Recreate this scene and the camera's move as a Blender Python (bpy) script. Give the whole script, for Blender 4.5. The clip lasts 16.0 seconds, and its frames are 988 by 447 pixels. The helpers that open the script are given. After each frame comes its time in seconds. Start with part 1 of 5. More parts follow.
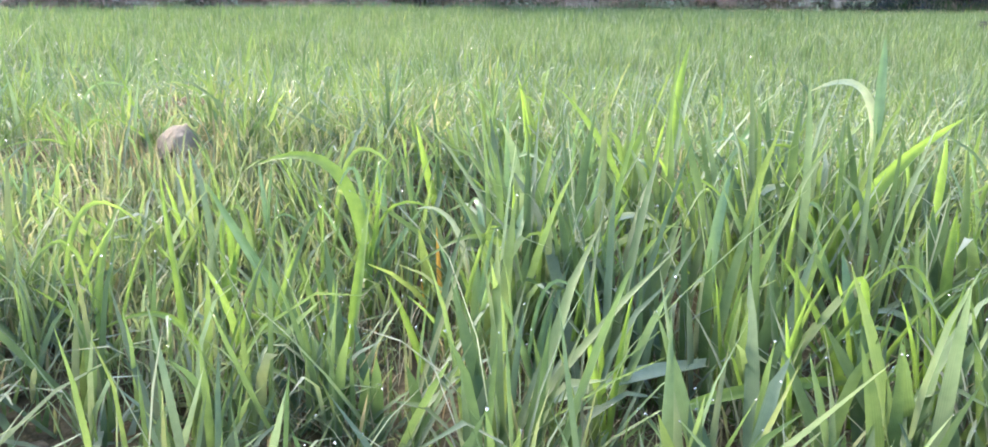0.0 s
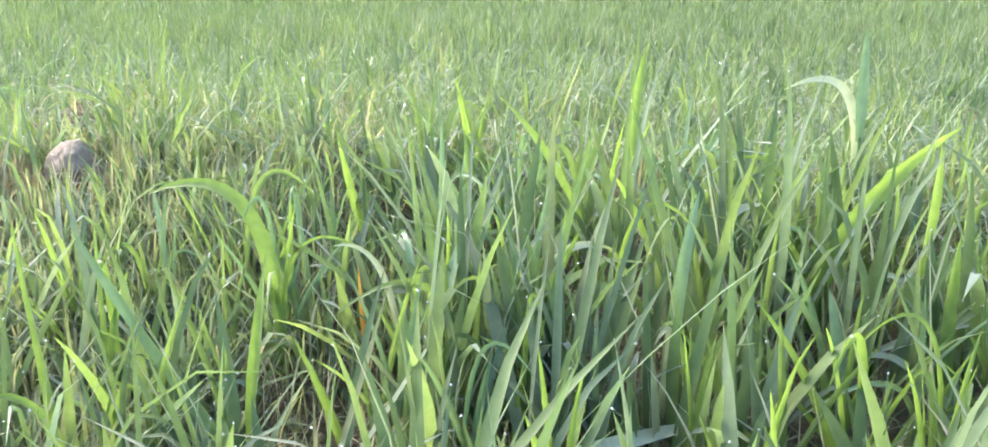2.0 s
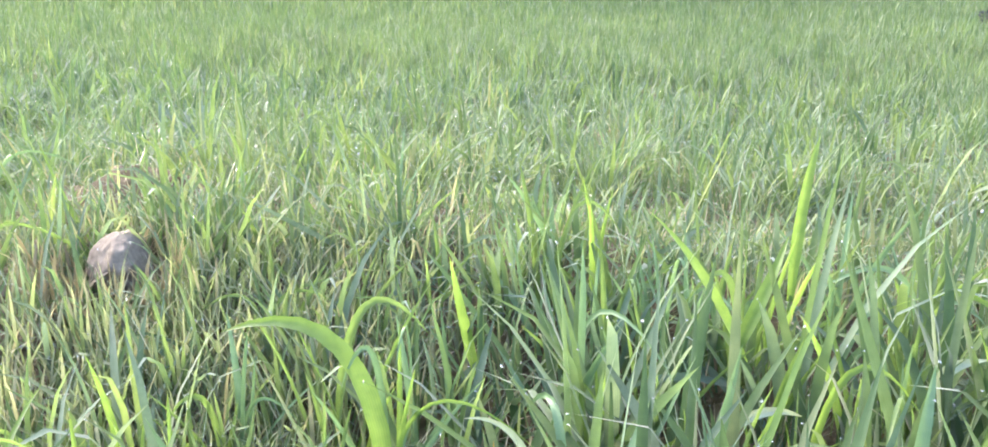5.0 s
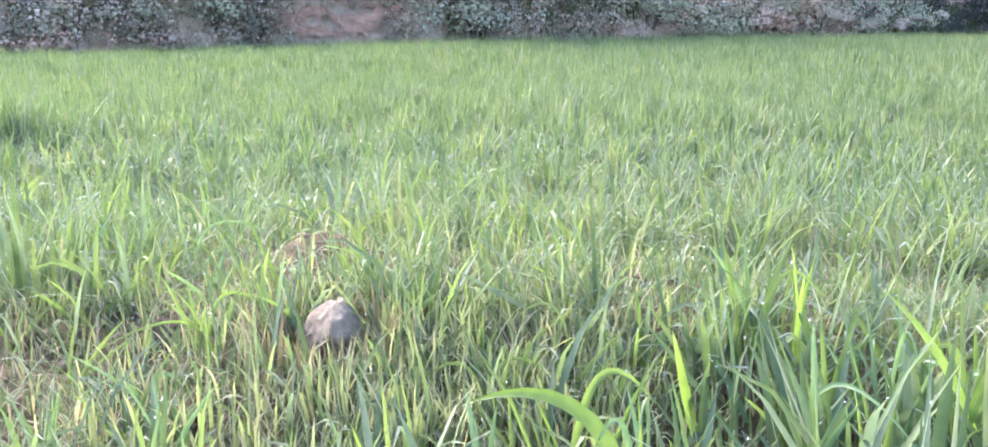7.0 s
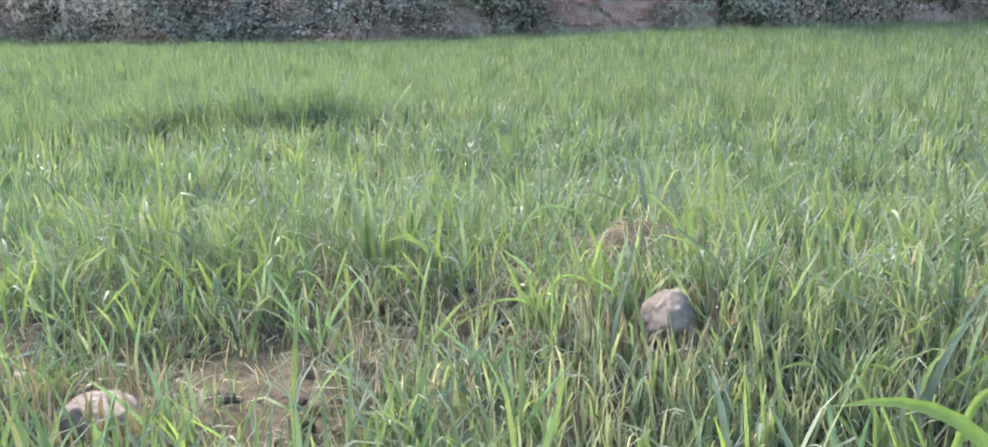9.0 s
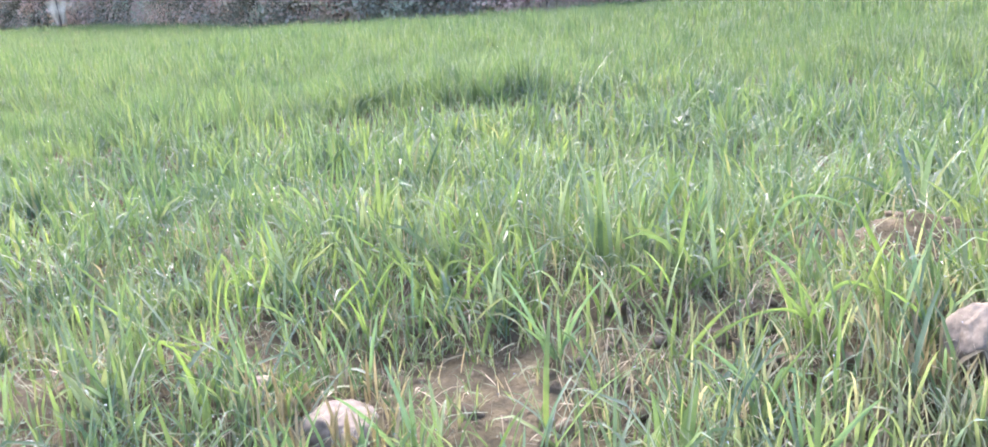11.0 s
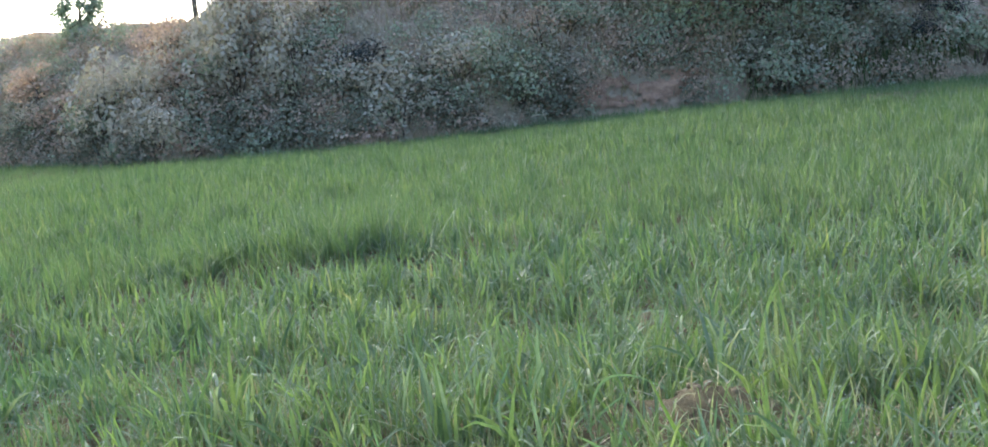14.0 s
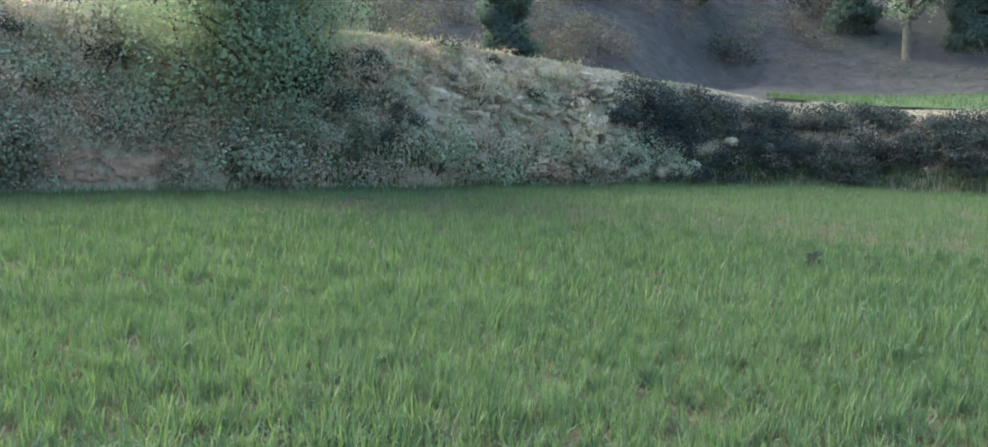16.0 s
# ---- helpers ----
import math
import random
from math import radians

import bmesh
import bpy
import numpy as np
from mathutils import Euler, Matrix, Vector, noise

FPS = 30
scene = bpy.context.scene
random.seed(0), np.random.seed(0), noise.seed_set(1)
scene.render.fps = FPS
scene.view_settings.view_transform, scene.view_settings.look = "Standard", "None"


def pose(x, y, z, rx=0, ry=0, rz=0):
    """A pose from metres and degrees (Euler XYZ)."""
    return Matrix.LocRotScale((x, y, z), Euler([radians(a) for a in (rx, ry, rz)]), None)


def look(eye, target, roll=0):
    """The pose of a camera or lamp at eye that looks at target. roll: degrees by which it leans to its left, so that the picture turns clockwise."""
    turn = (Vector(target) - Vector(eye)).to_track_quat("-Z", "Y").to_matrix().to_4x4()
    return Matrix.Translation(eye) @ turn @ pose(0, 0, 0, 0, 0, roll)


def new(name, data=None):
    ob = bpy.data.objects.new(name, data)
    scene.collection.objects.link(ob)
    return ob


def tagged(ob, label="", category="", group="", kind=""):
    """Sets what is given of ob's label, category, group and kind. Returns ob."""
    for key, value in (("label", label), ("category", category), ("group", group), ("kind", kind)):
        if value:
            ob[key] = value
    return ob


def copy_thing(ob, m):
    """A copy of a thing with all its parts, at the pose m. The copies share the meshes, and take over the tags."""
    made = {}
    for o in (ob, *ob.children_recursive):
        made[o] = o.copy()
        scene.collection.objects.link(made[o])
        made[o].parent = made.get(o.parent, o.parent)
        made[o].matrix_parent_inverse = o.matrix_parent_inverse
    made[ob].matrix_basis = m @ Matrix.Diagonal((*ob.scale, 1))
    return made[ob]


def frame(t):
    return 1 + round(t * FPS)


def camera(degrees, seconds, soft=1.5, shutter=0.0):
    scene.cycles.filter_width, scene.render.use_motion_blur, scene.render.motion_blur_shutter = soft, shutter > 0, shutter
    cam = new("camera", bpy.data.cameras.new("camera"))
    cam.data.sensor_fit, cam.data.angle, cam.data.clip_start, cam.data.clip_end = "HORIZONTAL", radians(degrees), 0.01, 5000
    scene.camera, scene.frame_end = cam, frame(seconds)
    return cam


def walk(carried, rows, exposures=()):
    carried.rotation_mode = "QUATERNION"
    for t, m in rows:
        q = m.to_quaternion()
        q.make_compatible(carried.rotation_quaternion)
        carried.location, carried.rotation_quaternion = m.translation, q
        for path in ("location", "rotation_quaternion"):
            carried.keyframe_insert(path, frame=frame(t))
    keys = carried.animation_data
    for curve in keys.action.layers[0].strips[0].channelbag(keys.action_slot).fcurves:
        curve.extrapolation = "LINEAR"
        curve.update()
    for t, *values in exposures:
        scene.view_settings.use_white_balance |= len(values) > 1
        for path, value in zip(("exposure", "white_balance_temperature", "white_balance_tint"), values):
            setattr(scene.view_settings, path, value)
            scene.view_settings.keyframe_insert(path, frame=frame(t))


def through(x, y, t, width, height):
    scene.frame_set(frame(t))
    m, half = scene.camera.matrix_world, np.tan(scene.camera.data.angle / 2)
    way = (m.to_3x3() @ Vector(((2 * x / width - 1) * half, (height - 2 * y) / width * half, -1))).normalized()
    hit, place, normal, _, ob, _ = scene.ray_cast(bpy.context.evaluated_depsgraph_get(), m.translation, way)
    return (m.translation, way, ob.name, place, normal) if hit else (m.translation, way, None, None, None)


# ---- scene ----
cam = camera(57.6, 16.0, soft=1.72)
PATH = [
    (0, (0.3, 0.091, 0.339), (-0.117, 1.989, -0.137), 1.0),
    (0.5, (0.297, 0.123, 0.363), (-0.057, 2.03, -0.123), -0.6),
    (1, (0.299, 0.185, 0.338), (-0.081, 2.086, -0.153), -0.4),
    (1.5, (0.296, 0.225, 0.349), (-0.07, 2.12, -0.176), -0.2),
    (2, (0.299, 0.259, 0.364), (-0.04, 2.157, -0.167), 0.2),
    (2.5, (0.296, 0.314, 0.39), (-0.017, 2.202, -0.19), 0.6),
    (3, (0.282, 0.359, 0.4), (-0.008, 2.243, -0.205), 0.9),
    (3.5, (0.276, 0.403, 0.405), (-0.022, 2.285, -0.203), 0.6),
    (4, (0.258, 0.43, 0.425), (-0.081, 2.317, -0.143), 0.8),
    (4.2, (0.246, 0.43, 0.439), (-0.108, 2.317, -0.122), 1.2),
    (6.3, (-0.049, 0.477, 0.444), (-0.389, 2.386, -0.044), 1.5),
    (6.5, (-0.04, 0.443, 0.465), (-0.425, 2.345, -0.02), 0.9),
    (7, (-0.014, 0.38, 0.477), (-0.528, 2.264, 0.046), -0.2),
    (7.5, (-0.032, 0.378, 0.486), (-0.658, 2.233, 0.075), -0.6),
    (8, (-0.06, 0.364, 0.476), (-0.768, 2.191, 0.07), -0.6),
    (8.5, (-0.092, 0.351, 0.475), (-0.95, 2.104, 0.034), -1.6),
    (9, (-0.111, 0.333, 0.48), (-1.133, 1.993, 0.03), -1.0),
    (9.5, (-0.211, 0.357, 0.473), (-1.315, 1.949, -0.023), -0.3),
    (10, (-0.262, 0.377, 0.491), (-1.485, 1.866, -0.043), -2.1),
    (10.2, (-0.26, 0.38, 0.494), (-1.544, 1.815, -0.046), -3.2),
    (12.3, (-0.211, 0.312, 0.519), (-1.571, 1.718, 0.103), -4.5),
    (12.5, (-0.148, 0.245, 0.534), (-1.514, 1.656, 0.153), -4.9),
    (13, (-0.139, 0.224, 0.543), (-1.476, 1.665, 0.176), -3.3),
    (13.5, (-0.154, 0.25, 0.566), (-1.383, 1.772, 0.149), -7.8),
    (14, (-0.139, 0.328, 0.639), (-1.248, 1.97, 0.364), -5.6),
    (14.5, (-0.13, 0.334, 0.724), (-1.064, 2.101, 0.644), -0.8),
    (15, (-0.099, 0.343, 0.855), (-0.876, 2.176, 0.665), 3.3),
    (15.5, (-0.017, 0.408, 1.1), (-0.47, 2.343, 0.876), 1.8),
    (16, (0.031, 0.427, 1.268), (-0.033, 2.415, 1.062), 2.1),
]
# seconds, stops, white balance and tint of the phone's own exposure
EXPOSURES = [(0.0, 3.06, 6100, 15), (4.0, 3.16, 6000, 17), (6.5, 3.26, 5850, 23), (8.5, 3.28, 5800, 24), (9.0, 2.73, 5850, 19), (9.5, 2.68, 5800, 18), (10.0, 3.18, 5750, 27),
             (12.3, 2.73, 5650, 17), (12.5, 2.42, 5600, 15), (13.5, 2.14, 5600, 9), (14.5, 2.06, 5450, 5), (16.0, 2.20, 5700, -4)]
walk(cam, [(t, look(eye, target, roll)) for t, eye, target, roll in PATH], EXPOSURES)

# ---- sky and sun: a bright hazy morning, the sun low behind the left end of the bank ----
SUN_AZ, SUN_EL = 58.0, 34.0          # degrees left of +y, degrees above the horizon
world = bpy.data.worlds.new("sky")
scene.world = world
world.use_nodes = True
wt = world.node_tree
wt.nodes.clear()
sky = wt.nodes.new("ShaderNodeTexSky")
sky.sky_type = "NISHITA"
sky.sun_disc = False
sky.sun_elevation = radians(SUN_EL)
sky.sun_rotation = radians(-SUN_AZ)
sky.air_density, sky.dust_density, sky.ozone_density = 1.0, 5.0, 1.0
bg = wt.nodes.new("ShaderNodeBackground")
bg.inputs["Strength"].default_value = 0.15
wo = wt.nodes.new("ShaderNodeOutputWorld")
wt.links.new(sky.outputs["Color"], bg.inputs["Color"])
wt.links.new(bg.outputs["Background"], wo.inputs["Surface"])

sun_data = bpy.data.lights.new("sun", "SUN")
sun_data.energy, sun_data.angle, sun_data.color = 0.4, radians(38), (1.0, 0.95, 0.87)
sun = new("sun", sun_data)
a, e = radians(SUN_AZ), radians(SUN_EL)
sun.matrix_world = look((-math.sin(a) * math.cos(e) * 60, math.cos(a) * math.cos(e) * 60, math.sin(e) * 60), (0, 0, 0))


# ---- materials ----
def mat(name):
    m = bpy.data.materials.new(name)
    m.use_nodes = True
    nt = m.node_tree
    nt.nodes.clear()
    out = nt.nodes.new("ShaderNodeOutputMaterial")
    return m, nt, out


def node(nt, kind, **inputs):
    n = nt.nodes.new(kind)
    for key, value in inputs.items():
        n.inputs[key.replace("_", " ")].default_value = value
    return n


def ramp(nt, fac, stops):
    r = nt.nodes.new("ShaderNodeValToRGB")
    els = r.color_ramp.elements
    while len(els) < len(stops):
        els.new(0.5)
    for el, (pos, col) in zip(els, stops):
        el.position, el.color = pos, (*col, 1)
    nt.links.new(fac, r.inputs["Fac"])
    return r.outputs["Color"]


def mix(nt, fac, c1, c2, blend="MIX"):
    m = nt.nodes.new("ShaderNodeMix")
    m.data_type, m.blend_type = "RGBA", blend
    for sock, value in ((m.inputs[0], fac), (m.inputs[6], c1), (m.inputs[7], c2)):
        if isinstance(value, (int, float)):
            sock.default_value = value
        elif isinstance(value, tuple):
            sock.default_value = (*value, 1)
        else:
            nt.links.new(value, sock)
    return m.outputs[2]


def noise_tex(nt, scale, detail=4.0, rough=0.6, coord=None):
    n = node(nt, "ShaderNodeTexNoise", Scale=scale, Detail=detail, Roughness=rough)
    if coord is not None:
        nt.links.new(coord, n.inputs["Vector"])
    return n


def leaf_material(name, stops, through=0.45, dewy=0.0, gloss=0.35, rough=0.42, veins=True, spots=0.25, patch=0.0, patch_col=(0.1, 0.16, 0.06)):
    """Thin leaf: matt and glossy front, light passing through; colour varies leaf by leaf and along each leaf."""
    m, nt, out = mat(name)
    geo = nt.nodes.new("ShaderNodeNewGeometry")
    col = ramp(nt, geo.outputs["Random Per Island"], stops)
    tc = nt.nodes.new("ShaderNodeTexCoord")
    big = noise_tex(nt, 55.0, 3.0, 0.6, tc.outputs["Object"])
    tint = ramp(nt, big.outputs["Fac"], [(0.32, (0.72, 0.76, 0.70)), (0.68, (1.18, 1.14, 1.05))])
    col = mix(nt, spots * 3 if spots < 0.33 else 1.0, col, tint, "MULTIPLY")
    if patch:
        wide = noise_tex(nt, 1.1, 2.0, 0.5, tc.outputs["Object"])
        sel = ramp(nt, wide.outputs["Fac"], [(0.42, (0, 0, 0)), (0.62, (patch, patch, patch))])
        col = mix(nt, sel, col, patch_col)
        tuft = noise_tex(nt, 6.0, 2.0, 0.5, tc.outputs["Object"])
        lift = ramp(nt, tuft.outputs["Fac"], [(0.36, (0.74, 0.80, 0.82)), (0.64, (1.28, 1.2, 1.08))])
        col = mix(nt, 0.9, col, lift, "MULTIPLY")
    if veins:
        uv = nt.nodes.new("ShaderNodeUVMap")
        sep = nt.nodes.new("ShaderNodeSeparateXYZ")
        nt.links.new(uv.outputs["UV"], sep.inputs[0])
        # slightly darker, yellower base of the blade, drying tip
        base = ramp(nt, sep.outputs["Y"], [(0.0, (0.85, 0.88, 0.74)), (0.18, (1, 1, 1)), (0.93, (1, 1, 1)), (1.0, (1.12, 1.08, 0.85))])
        col = mix(nt, 0.8, col, base, "MULTIPLY")
        wave = nt.nodes.new("ShaderNodeMath")
        wave.operation = "SINE"
        mul = nt.nodes.new("ShaderNodeMath")
        mul.operation, mul.inputs[1].default_value = "MULTIPLY", 50.0
        nt.links.new(sep.outputs["X"], mul.inputs[0])
        nt.links.new(mul.outputs[0], wave.inputs[0])
        stripes = ramp(nt, wave.outputs[0], [(0.0, (0.86, 0.88, 0.84)), (1.0, (1.06, 1.05, 1.0))])
        col = mix(nt, 0.8, col, stripes, "MULTIPLY")
    bsdf = node(nt, "ShaderNodeBsdfPrincipled", Roughness=rough)
    bsdf.inputs["Specular IOR Level"].default_value = gloss
    bsdf.inputs["Sheen Weight"].default_value, bsdf.inputs["Sheen Roughness"].default_value = dewy, 0.45
    nt.links.new(col, bsdf.inputs["Base Color"])
    trans = nt.nodes.new("ShaderNodeBsdfTranslucent")
    warm = mix(nt, 1.0, col, (1.18, 1.16, 0.80), "MULTIPLY")
    nt.links.new(warm, trans.inputs["Color"])
    ms = nt.nodes.new("ShaderNodeMixShader")
    ms.inputs[0].default_value = through
    nt.links.new(bsdf.outputs[0], ms.inputs[1])
    nt.links.new(trans.outputs[0], ms.inputs[2])
    nt.links.new(ms.outputs[0], out.inputs["Surface"])
    return m


def rough_material(name, stops, scale, fine, bump=0.6, dist=0.01, rough=0.95, speck=None, object_random=0.0):
    """Earth, stone, bark: two scales of noise in colour and relief."""
    m, nt, out = mat(name)
    tc = nt.nodes.new("ShaderNodeTexCoord")
    n1 = noise_tex(nt, scale, 6.0, 0.65, tc.outputs["Object"])
    n2 = noise_tex(nt, fine, 5.0, 0.7, tc.outputs["Object"])
    col = ramp(nt, n1.outputs["Fac"], stops)
    tint = ramp(nt, n2.outputs["Fac"], [(0.3, (0.6, 0.6, 0.6)), (0.7, (1.3, 1.28, 1.24))])
    col = mix(nt, 0.85, col, tint, "MULTIPLY")
    if speck:
        v = node(nt, "ShaderNodeTexVoronoi", Scale=fine * 0.6)
        nt.links.new(tc.outputs["Object"], v.inputs["Vector"])
        sel = ramp(nt, v.outputs["Distance"], [(0.0, (1, 1, 1)), (0.16, (0, 0, 0))])
        col = mix(nt, sel, col, speck)
    if object_random:
        info = nt.nodes.new("ShaderNodeObjectInfo")
        lum = ramp(nt, info.outputs["Random"], [(0.0, (1 - object_random,) * 3), (1.0, (1 + object_random, 1 + object_random * 0.95, 1 + object_random * 0.85))])
        col = mix(nt, 1.0, col, lum, "MULTIPLY")
    b = node(nt, "ShaderNodeBump", Strength=bump, Distance=dist)
    nt.links.new(n2.outputs["Fac"], b.inputs["Height"])
    bsdf = node(nt, "ShaderNodeBsdfPrincipled", Roughness=rough)
    bsdf.inputs["Specular IOR Level"].default_value = 0.2
    nt.links.new(col, bsdf.inputs["Base Color"])
    nt.links.new(b.outputs["Normal"], bsdf.inputs["Normal"])
    nt.links.new(bsdf.outputs[0], out.inputs["Surface"])
    return m


WHEAT = leaf_material("wheat_leaf", [(0.0, (0.074, 0.122, 0.064)), (0.22, (0.096, 0.155, 0.068)), (0.45, (0.128, 0.192, 0.076)), (0.62, (0.148, 0.210, 0.076)), (0.70, (0.116, 0.178, 0.118)), (0.88, (0.136, 0.192, 0.148)), (0.985, (0.172, 0.208, 0.110)), (1.0, (0.20, 0.21, 0.12))],
                      dewy=0.4, gloss=0.18, rough=0.55, patch=0.28, patch_col=(0.06, 0.125, 0.065))
TILLER = leaf_material("wheat_tiller", [(0.0, (0.088, 0.133, 0.060)), (0.4, (0.125, 0.176, 0.072)), (0.75, (0.158, 0.194, 0.108)), (0.9, (0.209, 0.211, 0.135)), (1.0, (0.275, 0.245, 0.181))], through=0.45, dewy=0.4, gloss=0.18, rough=0.55)
# pale thin blades; light beside the stone is added in their colour
TILLER_PALE = leaf_material("wheat_tiller_lit", [(0.0, (0.150, 0.205, 0.095)), (0.5, (0.205, 0.250, 0.130)), (0.85, (0.250, 0.275, 0.180)), (1.0, (0.330, 0.300, 0.210))], through=0.5, dewy=0.6, gloss=0.18, rough=0.55)
# far copy of WHEAT: dew, plus haze put in as stronger sheen
WHEAT_FAR = leaf_material("wheat_leaf_dew_haze", [(0.0, (0.081, 0.134, 0.067)), (0.4, (0.107, 0.167, 0.075)), (0.75, (0.124, 0.184, 0.095)), (1.0, (0.157, 0.199, 0.099))], dewy=0.55, gloss=0.18, rough=0.55, patch=0.28, patch_col=(0.063, 0.126, 0.060))
HERO_GREEN = leaf_material("wheat_leaf_broad", [(0.0, (0.119, 0.211, 0.058)), (1.0, (0.187, 0.286, 0.063))], through=0.56, dewy=0.3)
HERO_MID = leaf_material("wheat_leaf_mid", [(0.0, (0.099, 0.167, 0.059)), (0.5, (0.126, 0.200, 0.066)), (1.0, (0.161, 0.239, 0.064))], through=0.55, dewy=0.3, gloss=0.25)
HERO_BLUE = leaf_material("wheat_leaf_bluish", [(0.0, (0.121, 0.210, 0.111)), (1.0, (0.160, 0.257, 0.128))], through=0.35, gloss=0.5)
HERO_PALE = leaf_material("wheat_leaf_pale", [(0.0, (0.27, 0.33, 0.22)), (1.0, (0.36, 0.41, 0.30))], through=0.3, gloss=0.6)
HERO_YELLOW = leaf_material("wheat_leaf_yellowed", [(0.0, (0.45, 0.30, 0.06)), (1.0, (0.5, 0.28, 0.08))], through=0.4)
SOIL = rough_material("field_soil", [(0.28, (0.056, 0.047, 0.027)), (0.5, (0.104, 0.086, 0.047)), (0.72, (0.190, 0.158, 0.088))], 11.0, 70.0, 1.0, 0.02)
CLOD = rough_material("soil_clod", [(0.3, (0.085, 0.069, 0.043)), (0.7, (0.215, 0.174, 0.110))], 14.0, 120.0, 0.9, 0.006)
ROCK = rough_material("grey_field_stone", [(0.3, (0.147, 0.122, 0.090)), (0.55, (0.197, 0.164, 0.120)), (0.75, (0.245, 0.207, 0.149))], 26.0, 150.0, 0.5, 0.003, 0.85, speck=(0.206, 0.173, 0.132))
STRAW = leaf_material("dry_straw", [(0.0, (0.280, 0.230, 0.152)), (1.0, (0.440, 0.375, 0.262))], through=0.25, veins=False)
# paler copy of STRAW: sunlight on the crest is put into the colour
CREST_STRAW = leaf_material("crest_straw_lit", [(0.0, (0.36, 0.33, 0.27)), (1.0, (0.50, 0.46, 0.39))], through=0.3, veins=False)
# paled: the haze before the bank is put into this colour
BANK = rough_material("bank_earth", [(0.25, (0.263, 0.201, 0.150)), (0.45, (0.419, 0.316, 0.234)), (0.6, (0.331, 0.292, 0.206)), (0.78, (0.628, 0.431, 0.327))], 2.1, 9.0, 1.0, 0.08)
CUT = rough_material("bare_orange_earth", [(0.3, (0.253, 0.160, 0.110)), (0.7, (0.437, 0.285, 0.198))], 3.0, 16.0, 0.9, 0.05)
WALLSTONE = rough_material("terrace_stone", [(0.28, (0.281, 0.234, 0.176)), (0.5, (0.421, 0.351, 0.261)), (0.75, (0.590, 0.495, 0.378))], 2.4, 22.0, 0.8, 0.02, object_random=0.3)
HILL = rough_material("hill_scrub", [(0.3, (0.064, 0.059, 0.054)), (0.5, (0.098, 0.085, 0.080)), (0.7, (0.075, 0.076, 0.064))], 0.35, 2.2, 1.0, 0.3)
TERRACE = rough_material("terrace_grass", [(0.3, (0.072, 0.104, 0.047)), (0.6, (0.108, 0.137, 0.061)), (0.8, (0.151, 0.144, 0.086))], 0.8, 14.0, 0.8, 0.05)
# BUSH, BUSH_GREY, BUSH_BROWN and TREE_LEAF carry the haze in their pale tone
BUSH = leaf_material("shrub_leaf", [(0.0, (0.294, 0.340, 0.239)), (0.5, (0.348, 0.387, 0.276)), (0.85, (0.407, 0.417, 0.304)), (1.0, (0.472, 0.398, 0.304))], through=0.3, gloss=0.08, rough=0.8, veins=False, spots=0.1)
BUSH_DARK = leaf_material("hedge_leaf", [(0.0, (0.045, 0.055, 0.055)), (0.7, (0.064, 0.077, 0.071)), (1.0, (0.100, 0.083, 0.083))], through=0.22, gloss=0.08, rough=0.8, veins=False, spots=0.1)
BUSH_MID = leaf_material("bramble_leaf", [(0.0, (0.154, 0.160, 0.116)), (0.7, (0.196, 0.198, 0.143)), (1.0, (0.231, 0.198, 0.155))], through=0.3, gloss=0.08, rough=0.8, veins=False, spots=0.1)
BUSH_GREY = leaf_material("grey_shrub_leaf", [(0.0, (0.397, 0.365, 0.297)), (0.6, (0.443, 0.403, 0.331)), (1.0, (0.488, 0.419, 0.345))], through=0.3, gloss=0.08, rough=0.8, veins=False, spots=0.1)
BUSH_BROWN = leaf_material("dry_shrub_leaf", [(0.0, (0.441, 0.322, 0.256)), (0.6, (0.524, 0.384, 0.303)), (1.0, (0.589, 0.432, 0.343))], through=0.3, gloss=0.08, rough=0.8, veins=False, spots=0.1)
HILL_BROWN = leaf_material("hill_scrub_leaf", [(0.0, (0.130, 0.110, 0.094)), (1.0, (0.207, 0.168, 0.136))], through=0.2, gloss=0.08, rough=0.8, veins=False, spots=0.1)
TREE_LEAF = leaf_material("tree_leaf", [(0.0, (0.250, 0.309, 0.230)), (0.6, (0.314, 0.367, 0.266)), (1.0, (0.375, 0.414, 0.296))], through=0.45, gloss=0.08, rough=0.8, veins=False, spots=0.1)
TREE_DARK = leaf_material("dark_tree_leaf", [(0.0, (0.105, 0.138, 0.130)), (0.6, (0.130, 0.165, 0.150)), (1.0, (0.155, 0.185, 0.160))], through=0.5, gloss=0.08, rough=0.8, veins=False, spots=0.1)
AUTUMN = leaf_material("sparse_tree_leaf", [(0.0, (0.10, 0.12, 0.05)), (1.0, (0.24, 0.17, 0.08))], through=0.4, veins=False)
WEED = leaf_material("weed_leaf", [(0.0, (0.075, 0.125, 0.05)), (0.7, (0.11, 0.165, 0.07)), (1.0, (0.16, 0.18, 0.09))], through=0.35, veins=False)
BARK = rough_material("bark", [(0.3, (0.088, 0.073, 0.060)), (0.7, (0.200, 0.169, 0.138))], 6.0, 40.0, 0.8, 0.02)
PALE = rough_material("pale_rag", [(0.3, (0.402, 0.351, 0.248)), (0.7, (0.529, 0.461, 0.331))], 5.0, 30.0, 0.4, 0.01)

m, nt, out = mat("dew_water")
glass = node(nt, "ShaderNodeBsdfPrincipled", Roughness=0.02, IOR=1.33)
glass.inputs["Base Color"].default_value = (1, 1, 1, 1)
glass.inputs["Transmission Weight"].default_value = 0.75
nt.links.new(glass.outputs[0], out.inputs["Surface"])
DEW = m


